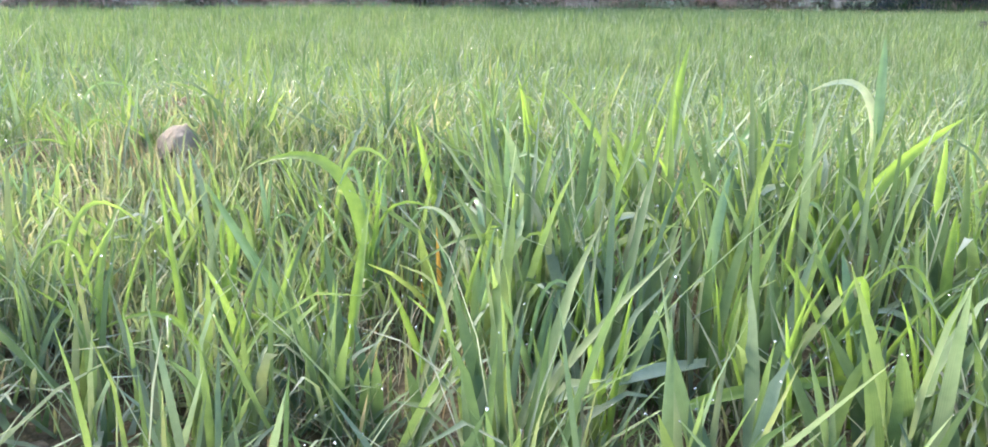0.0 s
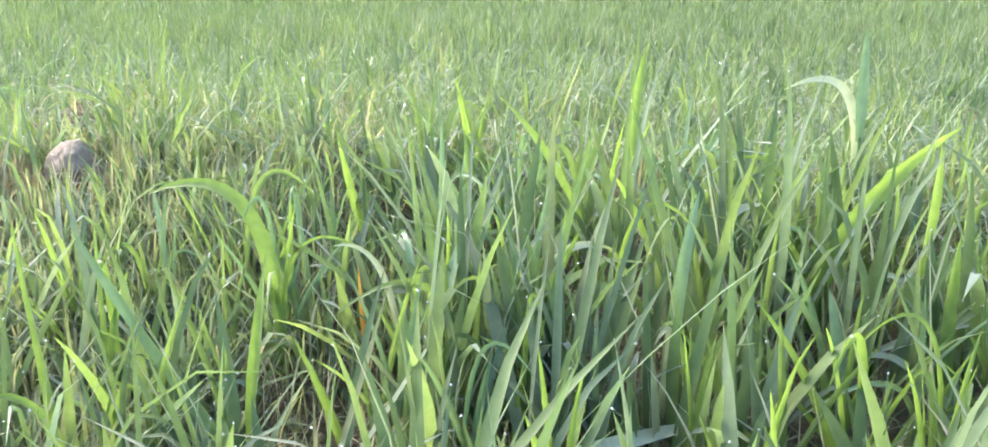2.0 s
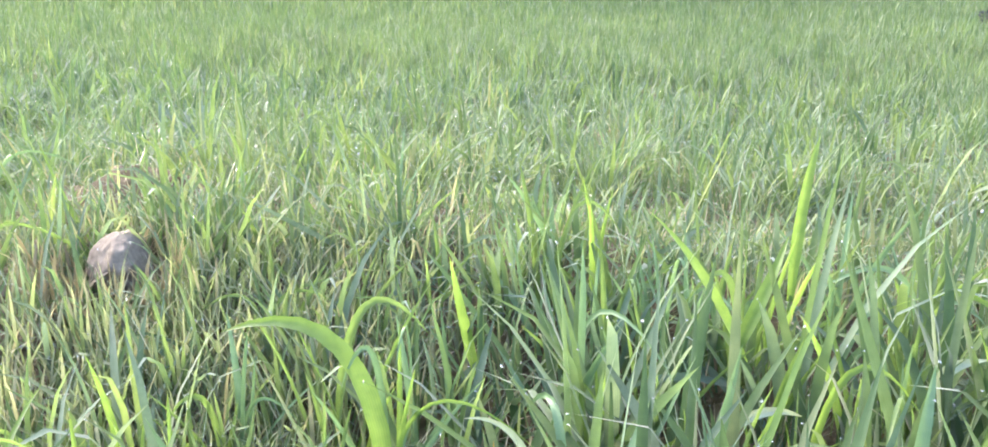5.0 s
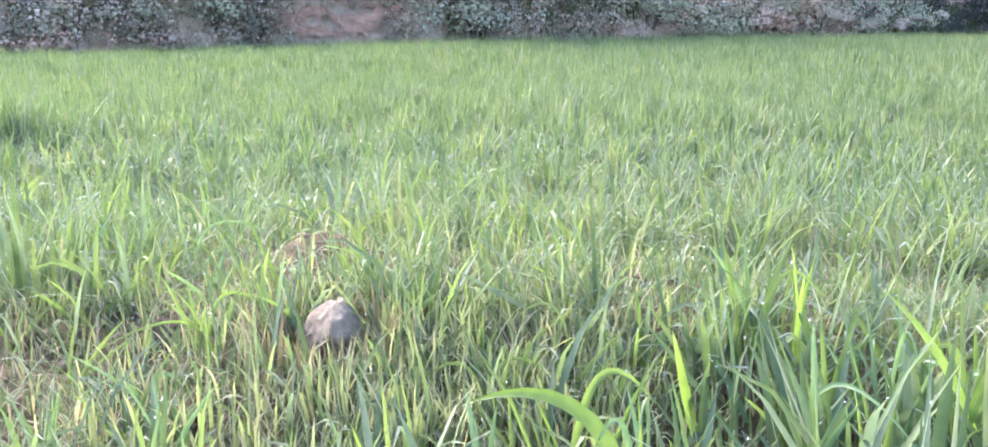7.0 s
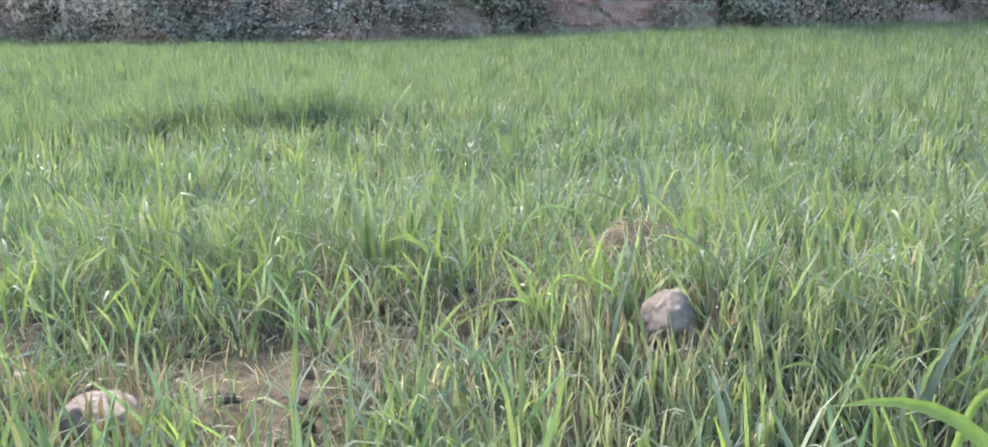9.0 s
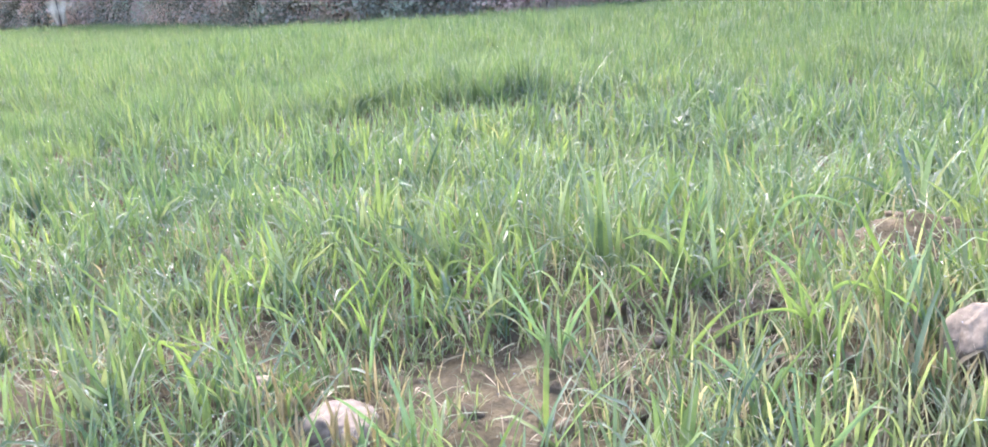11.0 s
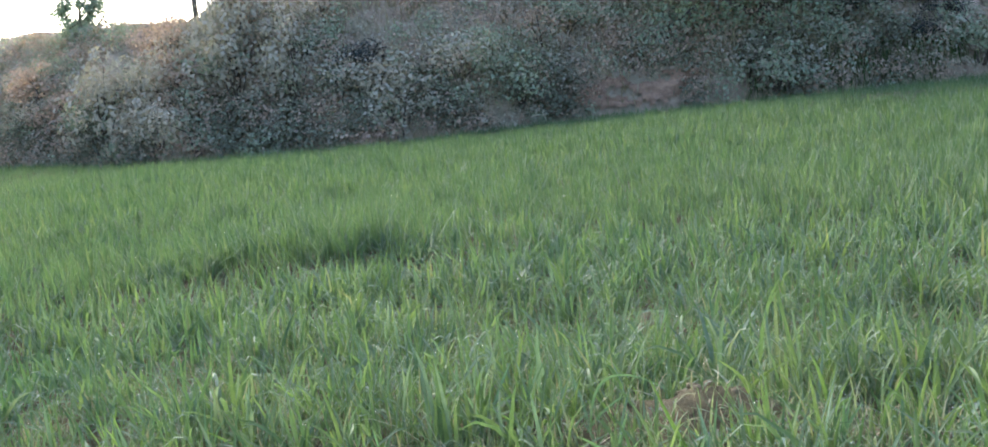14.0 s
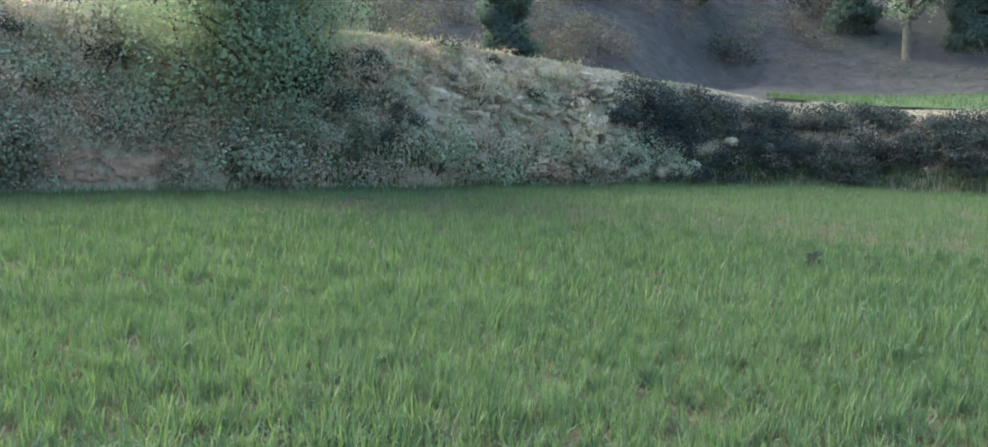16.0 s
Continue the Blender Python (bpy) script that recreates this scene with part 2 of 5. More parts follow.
# ---- mesh helpers ----
def mesh_object(name, verts, faces, material, uvs=None, parent=None, smooth=True):
    """Arrays into one mesh object: verts (n, 3), faces (m, 3 or 4), uvs one per corner."""
    verts, faces = np.asarray(verts, np.float32), np.asarray(faces, np.int32)
    me = bpy.data.meshes.new(name)
    k = faces.shape[1]
    me.vertices.add(len(verts))
    me.vertices.foreach_set("co", verts.ravel())
    me.loops.add(faces.size)
    me.loops.foreach_set("vertex_index", faces.ravel())
    me.polygons.add(len(faces))
    me.polygons.foreach_set("loop_start", np.arange(0, faces.size, k, dtype=np.int32))
    me.polygons.foreach_set("loop_total", np.full(len(faces), k, np.int32))
    me.update(calc_edges=True)
    if uvs is not None:
        layer = me.uv_layers.new(name="UVMap")
        layer.data.foreach_set("uv", np.asarray(uvs, np.float32).ravel())
    if smooth:
        me.polygons.foreach_set("use_smooth", np.ones(len(faces), bool))
    me.materials.append(material)
    ob = new(name, me)
    ob.parent = parent
    return ob


def part(name, bm, material, parent, label=""):
    me = bpy.data.meshes.new(name)
    bm.to_mesh(me)
    bm.free()
    me.materials.append(material)
    for p in me.polygons:
        p.use_smooth = True
    ob = new(name, me)
    ob.parent = parent
    return tagged(ob, label)


def wave_noise(x, y, seed, scale):
    """Cheap smooth noise of arrays, about -1 to 1."""
    r = np.random.RandomState(seed)
    total = 0 * x
    for n in range(6):
        ang, f, ph = r.rand() * 6.283, scale * (0.6 + 0.35 * n), r.rand(2) * 6.283
        u, v = x * np.cos(ang) + y * np.sin(ang), -x * np.sin(ang) + y * np.cos(ang)
        total = total + np.sin(u * f + ph[0] + 1.3 * np.sin(v * f * 0.7 + ph[1]))
    return total / 3.6


def blob(x, y, cx, cy, rx, ry=None, turn=0.0):
    ry = ry or rx
    c, s = math.cos(radians(turn)), math.sin(radians(turn))
    u, v = (x - cx) * c + (y - cy) * s, -(x - cx) * s + (y - cy) * c
    return np.exp(-((u / rx) ** 2 + (v / ry) ** 2))


def ground_z(x, y):
    """The field's surface: a low ridge by the stones, old furrows, small lumps."""
    near = np.exp(-((x + 0.4) ** 2 + (y - 1.5) ** 2) / 16.0)
    z = 0.105 * blob(x, y, -0.42, 1.60, 1.1, 0.42, 4) - 0.055 * blob(x, y, -0.05, 1.88, 0.75, 0.08, 12)
    z = z + 0.065 * blob(x, y, -0.66, 1.66, 0.13, 0.08, 10) - 0.012 * blob(x, y, -0.47, 1.28, 0.09)
    z = z - 0.085 / (1 + np.exp((y - 1.2) / 0.11)) / (1 + np.exp((-x - 0.36) / 0.10)) / (1 + np.exp((x - 1.6) / 0.2))
    z = z + 0.04 * blob(x, y, -2.65, 3.0, 0.6, 0.25, 35)
    z = z + 0.012 * wave_noise(x, y, 3, 5.0) + 0.03 * wave_noise(x, y, 4, 0.8) * (1 - near)
    z = z + 0.19 * np.clip((np.hypot(x, y - 1.0) - 2.5) / 9.5, 0, 1) * (1 - 0.7 * blob(x, y, -11.0, 10.5, 5.5, 5.0)) + 0.1 * blob(x, y, -22, 8.5, 5, 4)
    return z + 0.008 * wave_noise(x, y, 5, 21.0) * near


# ---- the bank's foot, from far left to far right ----
FOOT = [(-60.75, 6), (-42, 8), (-28, 9.2), (-18, 9.6), (-13, 9.9), (-9.8, 11.2), (-7.6, 12.8), (-5.3, 14.2), (-2.7, 16.1), (0.6, 18.8), (3.2, 21.1), (5.5, 22.3), (8, 22.0), (10.5, 20.9), (16, 18), (30, 12), (60, 2)]
CREST = [3.0, 3.2, 3.4, 2.85, 2.55, 2.95, 3.0, 3.05, 3.05, 2.95, 2.75, 2.4, 2.2, 2.15, 2.15, 2.1, 2.1]
foot_pts = np.array(FOOT, float)
foot_len = np.r_[0, np.cumsum(np.hypot(*np.diff(foot_pts, axis=0).T))]


def foot_at(s):
    """Place, heading and crest height at s metres along the bank's foot."""
    s = np.asarray(s, float)
    sm = [np.mean([np.interp(s + d, foot_len, foot_pts[:, k]) for d in (-1.2, -0.6, 0, 0.6, 1.2)], axis=0) for k in (0, 1)]
    ds = [np.interp(s + 1.2, foot_len, foot_pts[:, k]) - np.interp(s - 1.2, foot_len, foot_pts[:, k]) for k in (0, 1)]
    ln = np.hypot(*ds) + 1e-9
    h = np.mean([np.interp(s + d, foot_len, CREST) for d in (-0.8, 0, 0.8)], axis=0)
    return sm[0], sm[1], ds[0] / ln, ds[1] / ln, h


SETBACK = 1.7


def bank_point(s, f, off=0.0):
    """A place on the bank's face: s along, f from 0 at the foot to 1 at the crest, off metres out from the face."""
    x, y, tx, ty, h = foot_at(s)
    f = np.asarray(f, float)
    nx, ny = -ty, tx                     # away from the field
    bulge = 0.22 * wave_noise(s, f * 2.2, 11, 1.1) + 0.12 * wave_noise(s, f * 3, 12, 3.1)
    back = SETBACK * (0.25 * f + 0.75 * f ** 1.6) + bulge * np.minimum(1, f * 4) * np.minimum(1, (1.02 - f) * 5 + 0.2) - off * 0.85
    z = h * (f ** 0.8) + 0.07 * wave_noise(s, f, 13, 2.0) * f + off * 0.5
    return x + nx * back, y + ny * back, z


def field_mask(x, y):
    """Metres inside the field, from the bank's foot (positive on the camera's side)."""
    s = np.linspace(2, foot_len[-1] - 2, 240)
    fx, fy, tx, ty, _ = foot_at(s)
    best = np.full(x.shape, 1e9)
    side = np.zeros(x.shape)
    for i in range(len(s)):
        d = (x - fx[i]) ** 2 + (y - fy[i]) ** 2
        near = d < best
        best = np.where(near, d, best)
        side = np.where(near, (x - fx[i]) * ty[i] - (y - fy[i]) * tx[i], side)
    return np.sqrt(best) * np.sign(side)


# ---- ground ----
def build_ground():
    near = np.arange(-3.2, 2.4, 0.045)
    ax_x = np.unique(np.r_[-600, -250, -120, -60, np.arange(-36, -3.2, 0.4), near, np.arange(2.4, 40, 0.4), 60, 120, 250, 600].round(4))
    near_y = np.arange(0.2, 4.0, 0.045)
    ax_y = np.unique(np.r_[-600, -250, -120, -50, -20, np.arange(-8, 0.2, 0.4), near_y, np.arange(4.0, 42, 0.4), 60, 120, 250, 600].round(4))
    gx, gy = np.meshgrid(ax_x, ax_y)
    flat = np.exp(-((gx / 45) ** 2 + (gy / 45) ** 2) ** 3)
    gz = ground_z(gx, gy) * flat
    fine = np.array([noise.noise(Vector((x * 16, y * 16, 0.3))) if -3.2 < x < 2.4 and 0.2 < y < 4 else 0.0 for x, y in zip(gx.ravel(), gy.ravel())]).reshape(gx.shape)
    gz = gz + 0.020 * fine
    nx, ny = len(ax_x), len(ax_y)
    idx = np.arange(nx * ny).reshape(ny, nx)
    faces = np.stack([idx[:-1, :-1], idx[:-1, 1:], idx[1:, 1:], idx[1:, :-1]], -1).reshape(-1, 4)
    ob = mesh_object("ground", np.stack([gx, gy, gz], -1).reshape(-1, 3), faces, SOIL)
    return tagged(ob, "brown crumbly damp soil of a sown field", "ground", kind="structure")


build_ground()

# bare places in the crop: x, y, radius, how bare
BARE = [(-0.95, 1.12, 0.17, 0.9), (-0.82, 1.03, 0.14, 0.75), (-1.2, 1.24, 0.10, 0.35), (-0.56, 1.22, 0.10, 0.75), (-1.34, 0.95, 0.13, 0.55),
        (-0.66, 1.63, 0.12, 0.95), (-0.78, 1.40, 0.07, 0.6), (-0.72, 1.28, 0.08, 0.6), (-1.90, 1.64, 0.11, 0.95), (-0.66, 1.40, 0.09, 0.25), (-0.86, 1.29, 0.10, 0.4), (-0.42, 1.77, 0.10, 0.85), (-0.22, 1.82, 0.10, 0.85), (-0.02, 1.86, 0.10, 0.85), (0.18, 1.90, 0.10, 0.85), (0.38, 1.95, 0.10, 0.8), (0.6, 2.0, 0.1, 0.7),
        (-2.68, 2.66, 0.17, 0.42), (-2.45, 2.80, 0.18, 0.42), (-2.22, 2.95, 0.15, 0.4), (-1.66, 0.72, 0.18, 0.4), (-2.22, 1.88, 0.10, 0.5), (1.81, 3.97, 0.25, 0.6),
        (-0.24, 0.90, 0.09, 0.25), (0.08, 0.90, 0.10, 0.56), (0.27, 0.88, 0.10, 0.48), (-0.01, 1.13, 0.09, 0.5), (-0.25, 1.05, 0.08, 0.2), (0.25, 1.10, 0.08, 0.4), (-0.56, 1.15, 0.08, 0.2)]
LUSH = [(-2.66, 3.06, 0.42, 0.16), (-2.45, 3.2, 0.5, 0.14), (-2.95, 2.95, 0.3, 0.12), (-3.37, 2.15, 0.2, 0.12), (-0.10, 2.08, 0.9, 0.12), (0.43, 1.13, 0.25, 0.2), (-1.85, 2.55, 0.45, 0.19), (-3.0, 2.75, 0.3, 0.15), (-0.62, 1.85, 0.25, 0.08), (-0.8, 4.5, 0.5, 0.3), (-0.1, 4.3, 0.4, 0.2)]


def front(x, y):
    """1 in the low strip where the walk begins, 0 beyond it."""
    return 1 / (1 + np.exp((y - 1.32) / 0.06)) / (1 + np.exp((-x - 0.02) / 0.06))


def crop_cover(x, y):
    keep = 1.0 * (np.hypot(x + 0.475, y - 1.33) > 0.034)      # nothing grows on the stones
    keep = keep * (np.hypot(x + 1.06, y - 0.95) > 0.055) * (np.hypot(x + 0.98, y - 0.88) > 0.045)
    for cx, cy, r, much in BARE:
        keep = keep * (1 - much * np.minimum(1, 1.35 * blob(x, y, cx, cy, r)))
    return keep


def crop_height(x, y):
    h = 1 + 0.14 * wave_noise(x, y, 21, 2.2) + 0.16 * wave_noise(x, y, 22, 8.0) + 0.18 * wave_noise(x, y, 23, 19.0) + 0.20 * wave_noise(x, y, 24, 42.0)
    for cx, cy, rx, ry in LUSH:
        h = h + 0.38 * blob(x, y, cx, cy, rx, ry, 15)
    h = h * (1 - 0.40 * blob(x, y, -1.05, 1.08, 0.42, 0.28, 12)) * (1 - 0.4 * blob(x, y, -2.45, 2.72, 0.4, 0.16, 35)) * (1 - 0.3 * blob(x, y, -1.88, 1.6, 0.2, 0.12)) * (1 - 0.5 * blob(x, y, 0.0, 1.72, 0.7, 0.14, 12)) * (1 - 0.45 * blob(x, y, -0.66, 1.54, 0.16, 0.10)) * (1 + 0.42 / (1 + np.exp((y - 1.4) / 0.08)) / (1 + np.exp((-x - 0.02) / 0.06)))
    return np.clip(h, 0.45, 2.1)


def blades(rng, x, y, z, length, width, seg, cols, lean_max=0.95, curl_max=2.0, bow=0.1):
    """Many grass blades at once: tapering strips that rise, lean and bend over. Returns verts, faces, uvs and the tips."""
    n = len(x)
    az = rng.rand(n) * 2 * np.pi
    lean = np.abs(rng.randn(n)) * lean_max * 0.55
    curl = np.abs(rng.randn(n)) * curl_max * 0.45
    droop = rng.rand(n) < bow
    curl = np.where(droop, 1.4 + rng.rand(n) * 1.3, curl)
    start = rng.rand(n) * 0.02
    t = np.linspace(0, 1, seg + 1)
    ang = lean[:, None] + curl[:, None] * t[None] ** 1.7
    step = length[:, None] / seg
    out = np.cumsum(np.c_[np.zeros(n), (np.sin(ang) * step)[:, :-1]], axis=1)
    up = np.cumsum(np.c_[np.zeros(n), (np.cos(ang) * step)[:, :-1]], axis=1)
    side = rng.randn(n)[:, None] * 0.06 * length[:, None] * t[None] ** 2
    dx, dy = np.cos(az)[:, None], np.sin(az)[:, None]
    cx = x[:, None] + out * dx - side * dy
    cy = y[:, None] + out * dy + side * dx
    cz = z[:, None] + start[:, None] + up
    prof = (0.45 + 0.55 * np.minimum(1, t * 3.2)) * np.clip(1 - t ** 2.6, 0, 1) ** 0.75
    half = 0.5 * width[:, None] * prof[None]
    twist = (rng.rand(n)[:, None] - 0.5) * 1.6 * t[None] + rng.randn(n)[:, None] * 0.25
    sx, sy = -dy * np.cos(twist) + dx * np.sin(twist) * np.cos(ang), dx * np.cos(twist) + dy * np.sin(twist) * np.cos(ang)
    sz = -np.sin(twist) * np.sin(ang)
    js = np.linspace(-1, 1, cols)
    v = np.empty((n, seg + 1, cols, 3), np.float32)
    fold = 0.28
    for j, c in enumerate(js):
        dip = -(1 - abs(c)) * fold * half
        v[:, :, j, 0] = cx + c * half * sx - dip * dx * np.cos(ang)
        v[:, :, j, 1] = cy + c * half * sy - dip * dy * np.cos(ang)
        v[:, :, j, 2] = cz + c * half * sz + dip * np.sin(ang)
    idx = np.arange(n * (seg + 1) * cols).reshape(n, seg + 1, cols)
    f = np.stack([idx[:, :-1, :-1], idx[:, :-1, 1:], idx[:, 1:, 1:], idx[:, 1:, :-1]], -1).reshape(-1, 4)
    uu = np.broadcast_to(((js + 1) / 2)[None, None], (n, seg + 1, cols))
    vv = np.broadcast_to(t[None, :, None], (n, seg + 1, cols))
    uv = np.stack([uu, vv], -1).reshape(-1, 2)[f.ravel()]
    return v.reshape(-1, 3), f, uv, np.stack([cx[:, -1], cy[:, -1], cz[:, -1]], -1)


def sow(rng, x0, x1, y0, y1, plants, leaves, inside, floor=0.4, bare=1.0, tufts=0.0, loose=0.014):
    """Plant places in a box, thinned by cover; every plant gives several leaf bases close together."""
    n = int((x1 - x0) * (y1 - y0) * plants)
    x, y = x0 + rng.rand(n) * (x1 - x0), y0 + rng.rand(n) * (y1 - y0)
    keep = inside(x, y) & (rng.rand(n) < crop_cover(x, y) ** bare * (1 - 0.42 * front(x, y))
                              * np.clip(0.85 + 0.35 * wave_noise(x, y, 31, 7.0) + 0.2 * wave_noise(x, y, 32, 17.0) + tufts * wave_noise(x, y, 33, 34.0), floor, 1))
    x, y = x[keep], y[keep]
    k = rng.randint(leaves[0], leaves[1] + 1, len(x))
    vigour = np.repeat(0.65 + 0.65 * rng.rand(len(x)), k)
    x, y = np.repeat(x, k), np.repeat(y, k)
    return x + rng.randn(len(x)) * loose, y + rng.randn(len(y)) * loose, vigour


def dew(rng, places, size):
    """Round water drops: eight-sided beads, one mesh."""
    n = len(places)
    oct_v = np.array([(1, 0, 0), (0, 1, 0), (-1, 0, 0), (0, -1, 0), (0, 0, 1), (0, 0, -1)], float)
    oct_f = np.array([(0, 1, 4), (1, 2, 4), (2, 3, 4), (3, 0, 4), (1, 0, 5), (2, 1, 5), (3, 2, 5), (0, 3, 5)])
    sv, sf = oct_v, oct_f
    r = size * (0.6 + 0.8 * rng.rand(n))
    v = places[:, None] + sv[None] * r[:, None, None]
    f = sf[None] + (np.arange(n) * len(sv))[:, None, None]
    return v.reshape(-1, 3), f.reshape(-1, 3)


def build_wheat():
    rng = np.random.RandomState(7)
    # near: where the camera passes
    near = lambda x, y: (np.hypot(x + 0.4, y - 1.2) < 1.75) & (y > 0.74 - 0.25 * (x + 0.2) ** 2) & (np.hypot(x + 0.2, y - 0.5) > 0.3)
    x, y, vig = sow(rng, -2.2, 1.4, 0.2, 3.0, 580, (6, 11), near, 0.2, 0.8, 0.55, 0.016)
    L = (0.045 + 0.100 * rng.rand(len(x)) ** 1.0) * vig * crop_height(x, y)
    W = (0.0032 + 0.0056 * rng.rand(len(x)) ** 1.4) * np.clip(crop_height(x, y), 0.8, 1.2) * (1 + 0.75 * front(x, y))
    v, f, uv, tips = blades(rng, x, y, ground_z(x, y) - 0.004, L, W, 4, 3, 0.62 + 0.63 * (1 - front(x, y)), 1.0 + 0.9 * (1 - front(x, y)), 0.08 + 0.12 * (1 - front(x, y)))
    # short thin tillers between the larger leaves
    x2, y2, vig2 = sow(rng, -2.2, 1.4, 0.5, 3.0, 950, (6, 9), near, 0.5, 0.45)
    L2 = (0.02 + 0.06 * rng.rand(len(x2))) * vig2 * crop_height(x2, y2)
    v2, f2, uv2, _ = blades(rng, x2, y2, ground_z(x2, y2) - 0.003, L2, 0.0018 + 0.003 * rng.rand(len(x2)), 2, 2, 1.15, 2.0)
    tagged(mesh_object("wheat_tillers", v2, f2, TILLER, uv2), "short thin green tillers at the foot of the wheat", "wheat crop", kind="stuff")
    tagged(mesh_object("wheat_near", v, f, WHEAT, uv), "young green wheat blades with dew, growing in soil", "wheat crop", kind="stuff")
    drops = tips[rng.rand(len(tips)) < 0.45]
    dv, df = dew(rng, drops - np.array([0, 0, 0.001]), 0.0010)
    tagged(mesh_object("dew_drops", dv, df, DEW), "clear dew drops on the tips of wheat blades", "dew", kind="stuff")
    # middle distance
    mid = lambda x, y: ~near(x, y) & (np.hypot(x + 0.5, y - 2.2) < 4.6) & (y > 0.5 - 0.35 * np.abs(x)) & (y > 0.9 * x - 0.4) & (field_mask(x, y) > 0)
    inner = lambda x, y: np.hypot(x + 0.4, y - 1.3) < 2.7
    tips = []
    for name, seg, lean, zone in (("wheat_middle", 3, 1.2, lambda x, y: mid(x, y) & inner(x, y)), ("wheat_beyond", 2, 0.7, lambda x, y: mid(x, y) & ~inner(x, y))):
        x, y, vig = sow(rng, -5.2, 4.2, -1.5, 6.9, 350, (9, 13), zone, 0.2, 0.9, 0.5, 0.02)
        L = (0.050 + 0.085 * rng.rand(len(x))) * vig * crop_height(x, y)
        W = 0.0048 + 0.0058 * rng.rand(len(x)) ** 1.2
        v, f, uv, top = blades(rng, x, y, ground_z(x, y) - 0.004, L, W, seg, 2, lean, 0.5 + 0.8 * lean, 0.2)
        tips.append(top)
        tagged(mesh_object(name, v, f, WHEAT if seg == 3 else WHEAT_FAR, uv), "dense young green wheat covering the field", "wheat crop", kind="stuff")
    # lowest leaves, lying flat over the soil
    floor_zone = lambda x, y: mid(x, y) | ((np.hypot(x + 0.5, y - 2.2) < 8.0) & (field_mask(x, y) > 0) & (y > 0.28 * np.abs(x)) & (x < 0.62 * y + 1.0) & ~near(x, y))
    x, y, vig = sow(rng, -8.0, 5.5, -0.5, 10.2, 215, (5, 7), floor_zone, 0.8, 1.6)
    v, f, uv, _ = blades(rng, x, y, ground_z(x, y) - 0.002, (0.04 + 0.05 * rng.rand(len(x))) * vig, 0.010 + 0.008 * rng.rand(len(x)), 1, 2, 2.0, 0.3, 0.0)
    tagged(mesh_object("wheat_lower_leaves", v, f, WHEAT, uv), "short lowest wheat leaves spreading over the soil", "wheat crop", kind="stuff")
    tips = np.concatenate(tips)
    close = tips[np.hypot(tips[:, 0] + 0.4, tips[:, 1] - 1.4) < 3.2]
    drops = close[rng.rand(len(close)) < 0.1]
    dv, df = dew(rng, drops, 0.0012)
    tagged(mesh_object("dew_drops_middle", dv, df, DEW), "clear dew drops on the tips of wheat blades", "dew", kind="stuff")
    # far, up to the bank
    ring = lambda x, y: np.hypot(x + 0.5, y - 2.2)
    sight = lambda x, y: (field_mask(x, y) > -0.15) & (y > 0.28 * np.abs(x)) & (x < 0.62 * y + 1.0)
    for name, r0, r1, plants, wide in (("wheat_far", 4.5, 9.0, 140, 0.009), ("wheat_farthest", 8.9, 40.0, 72, 0.0155)):
        far = lambda x, y: (ring(x, y) >= r0) & (ring(x, y) < r1)
        if r1 < 10:
            x, y, vig = sow(rng, -9.6, 6.2, -0.5, 11.3, plants, (8, 12), lambda x, y: far(x, y) & sight(x, y), 0.25, 1.0, 0.5, 0.035)
        else:
            x, y, vig = sow(rng, -22, 15, 2, 24, plants, (6, 9), lambda x, y: far(x, y) & sight(x, y), 0.85, 1.0, 0.2, 0.075)
        L = (0.055 + 0.085 * rng.rand(len(x))) * vig * crop_height(x, y)
        W = wide * (0.8 + 1.2 * rng.rand(len(x)))
        v, f, uv, tips = blades(rng, x, y, ground_z(x, y) - 0.004, L, W, 2 if r1 < 10 else 1, 2, 0.55, 0.9, 0.05)
        tagged(mesh_object(name, v, f, WHEAT_FAR, uv), "even green wheat reaching to the foot of the bank", "wheat crop", kind="stuff")

    # the same crop goes on behind and beside the path
    seen = lambda x, y: near(x, y) | mid(x, y) | ((ring(x, y) >= 4.5) & sight(x, y))
    behind = lambda x, y: ~seen(x, y) & (np.hypot(x, y) < 8.0) & (np.hypot(x + 0.1, y - 0.25) > 0.55) & (field_mask(x, y) > 0)
    x, y, vig = sow(rng, -8, 8, -8, 8, 60, (7, 10), behind, 0.8)
    v, f, uv, _ = blades(rng, x, y, ground_z(x, y) - 0.004, (0.07 + 0.08 * rng.rand(len(x))) * vig, 0.042 + 0.025 * rng.rand(len(x)), 2, 2, 1.4, 0.8, 0.0)
    tagged(mesh_object("wheat_behind", v, f, WHEAT, uv), "young green wheat in the rest of the field", "wheat crop", kind="stuff")


build_wheat()


# ---- soil clods and straw litter ----
def lump(rng, radius, squash=0.7, rough=0.3, sub=2):
    bm = bmesh.new()
    bmesh.ops.create_icosphere(bm, subdivisions=sub, radius=1.0)
    off = Vector(rng.rand(3) * 50)
    for v in bm.verts:
        d = 1 + rough * noise.noise(v.co * 1.1 + off) + rough * 0.5 * noise.noise(v.co * 2.7 + off)
        v.co = Vector((v.co.x * d, v.co.y * d, v.co.z * d * squash)) * radius
    return bm


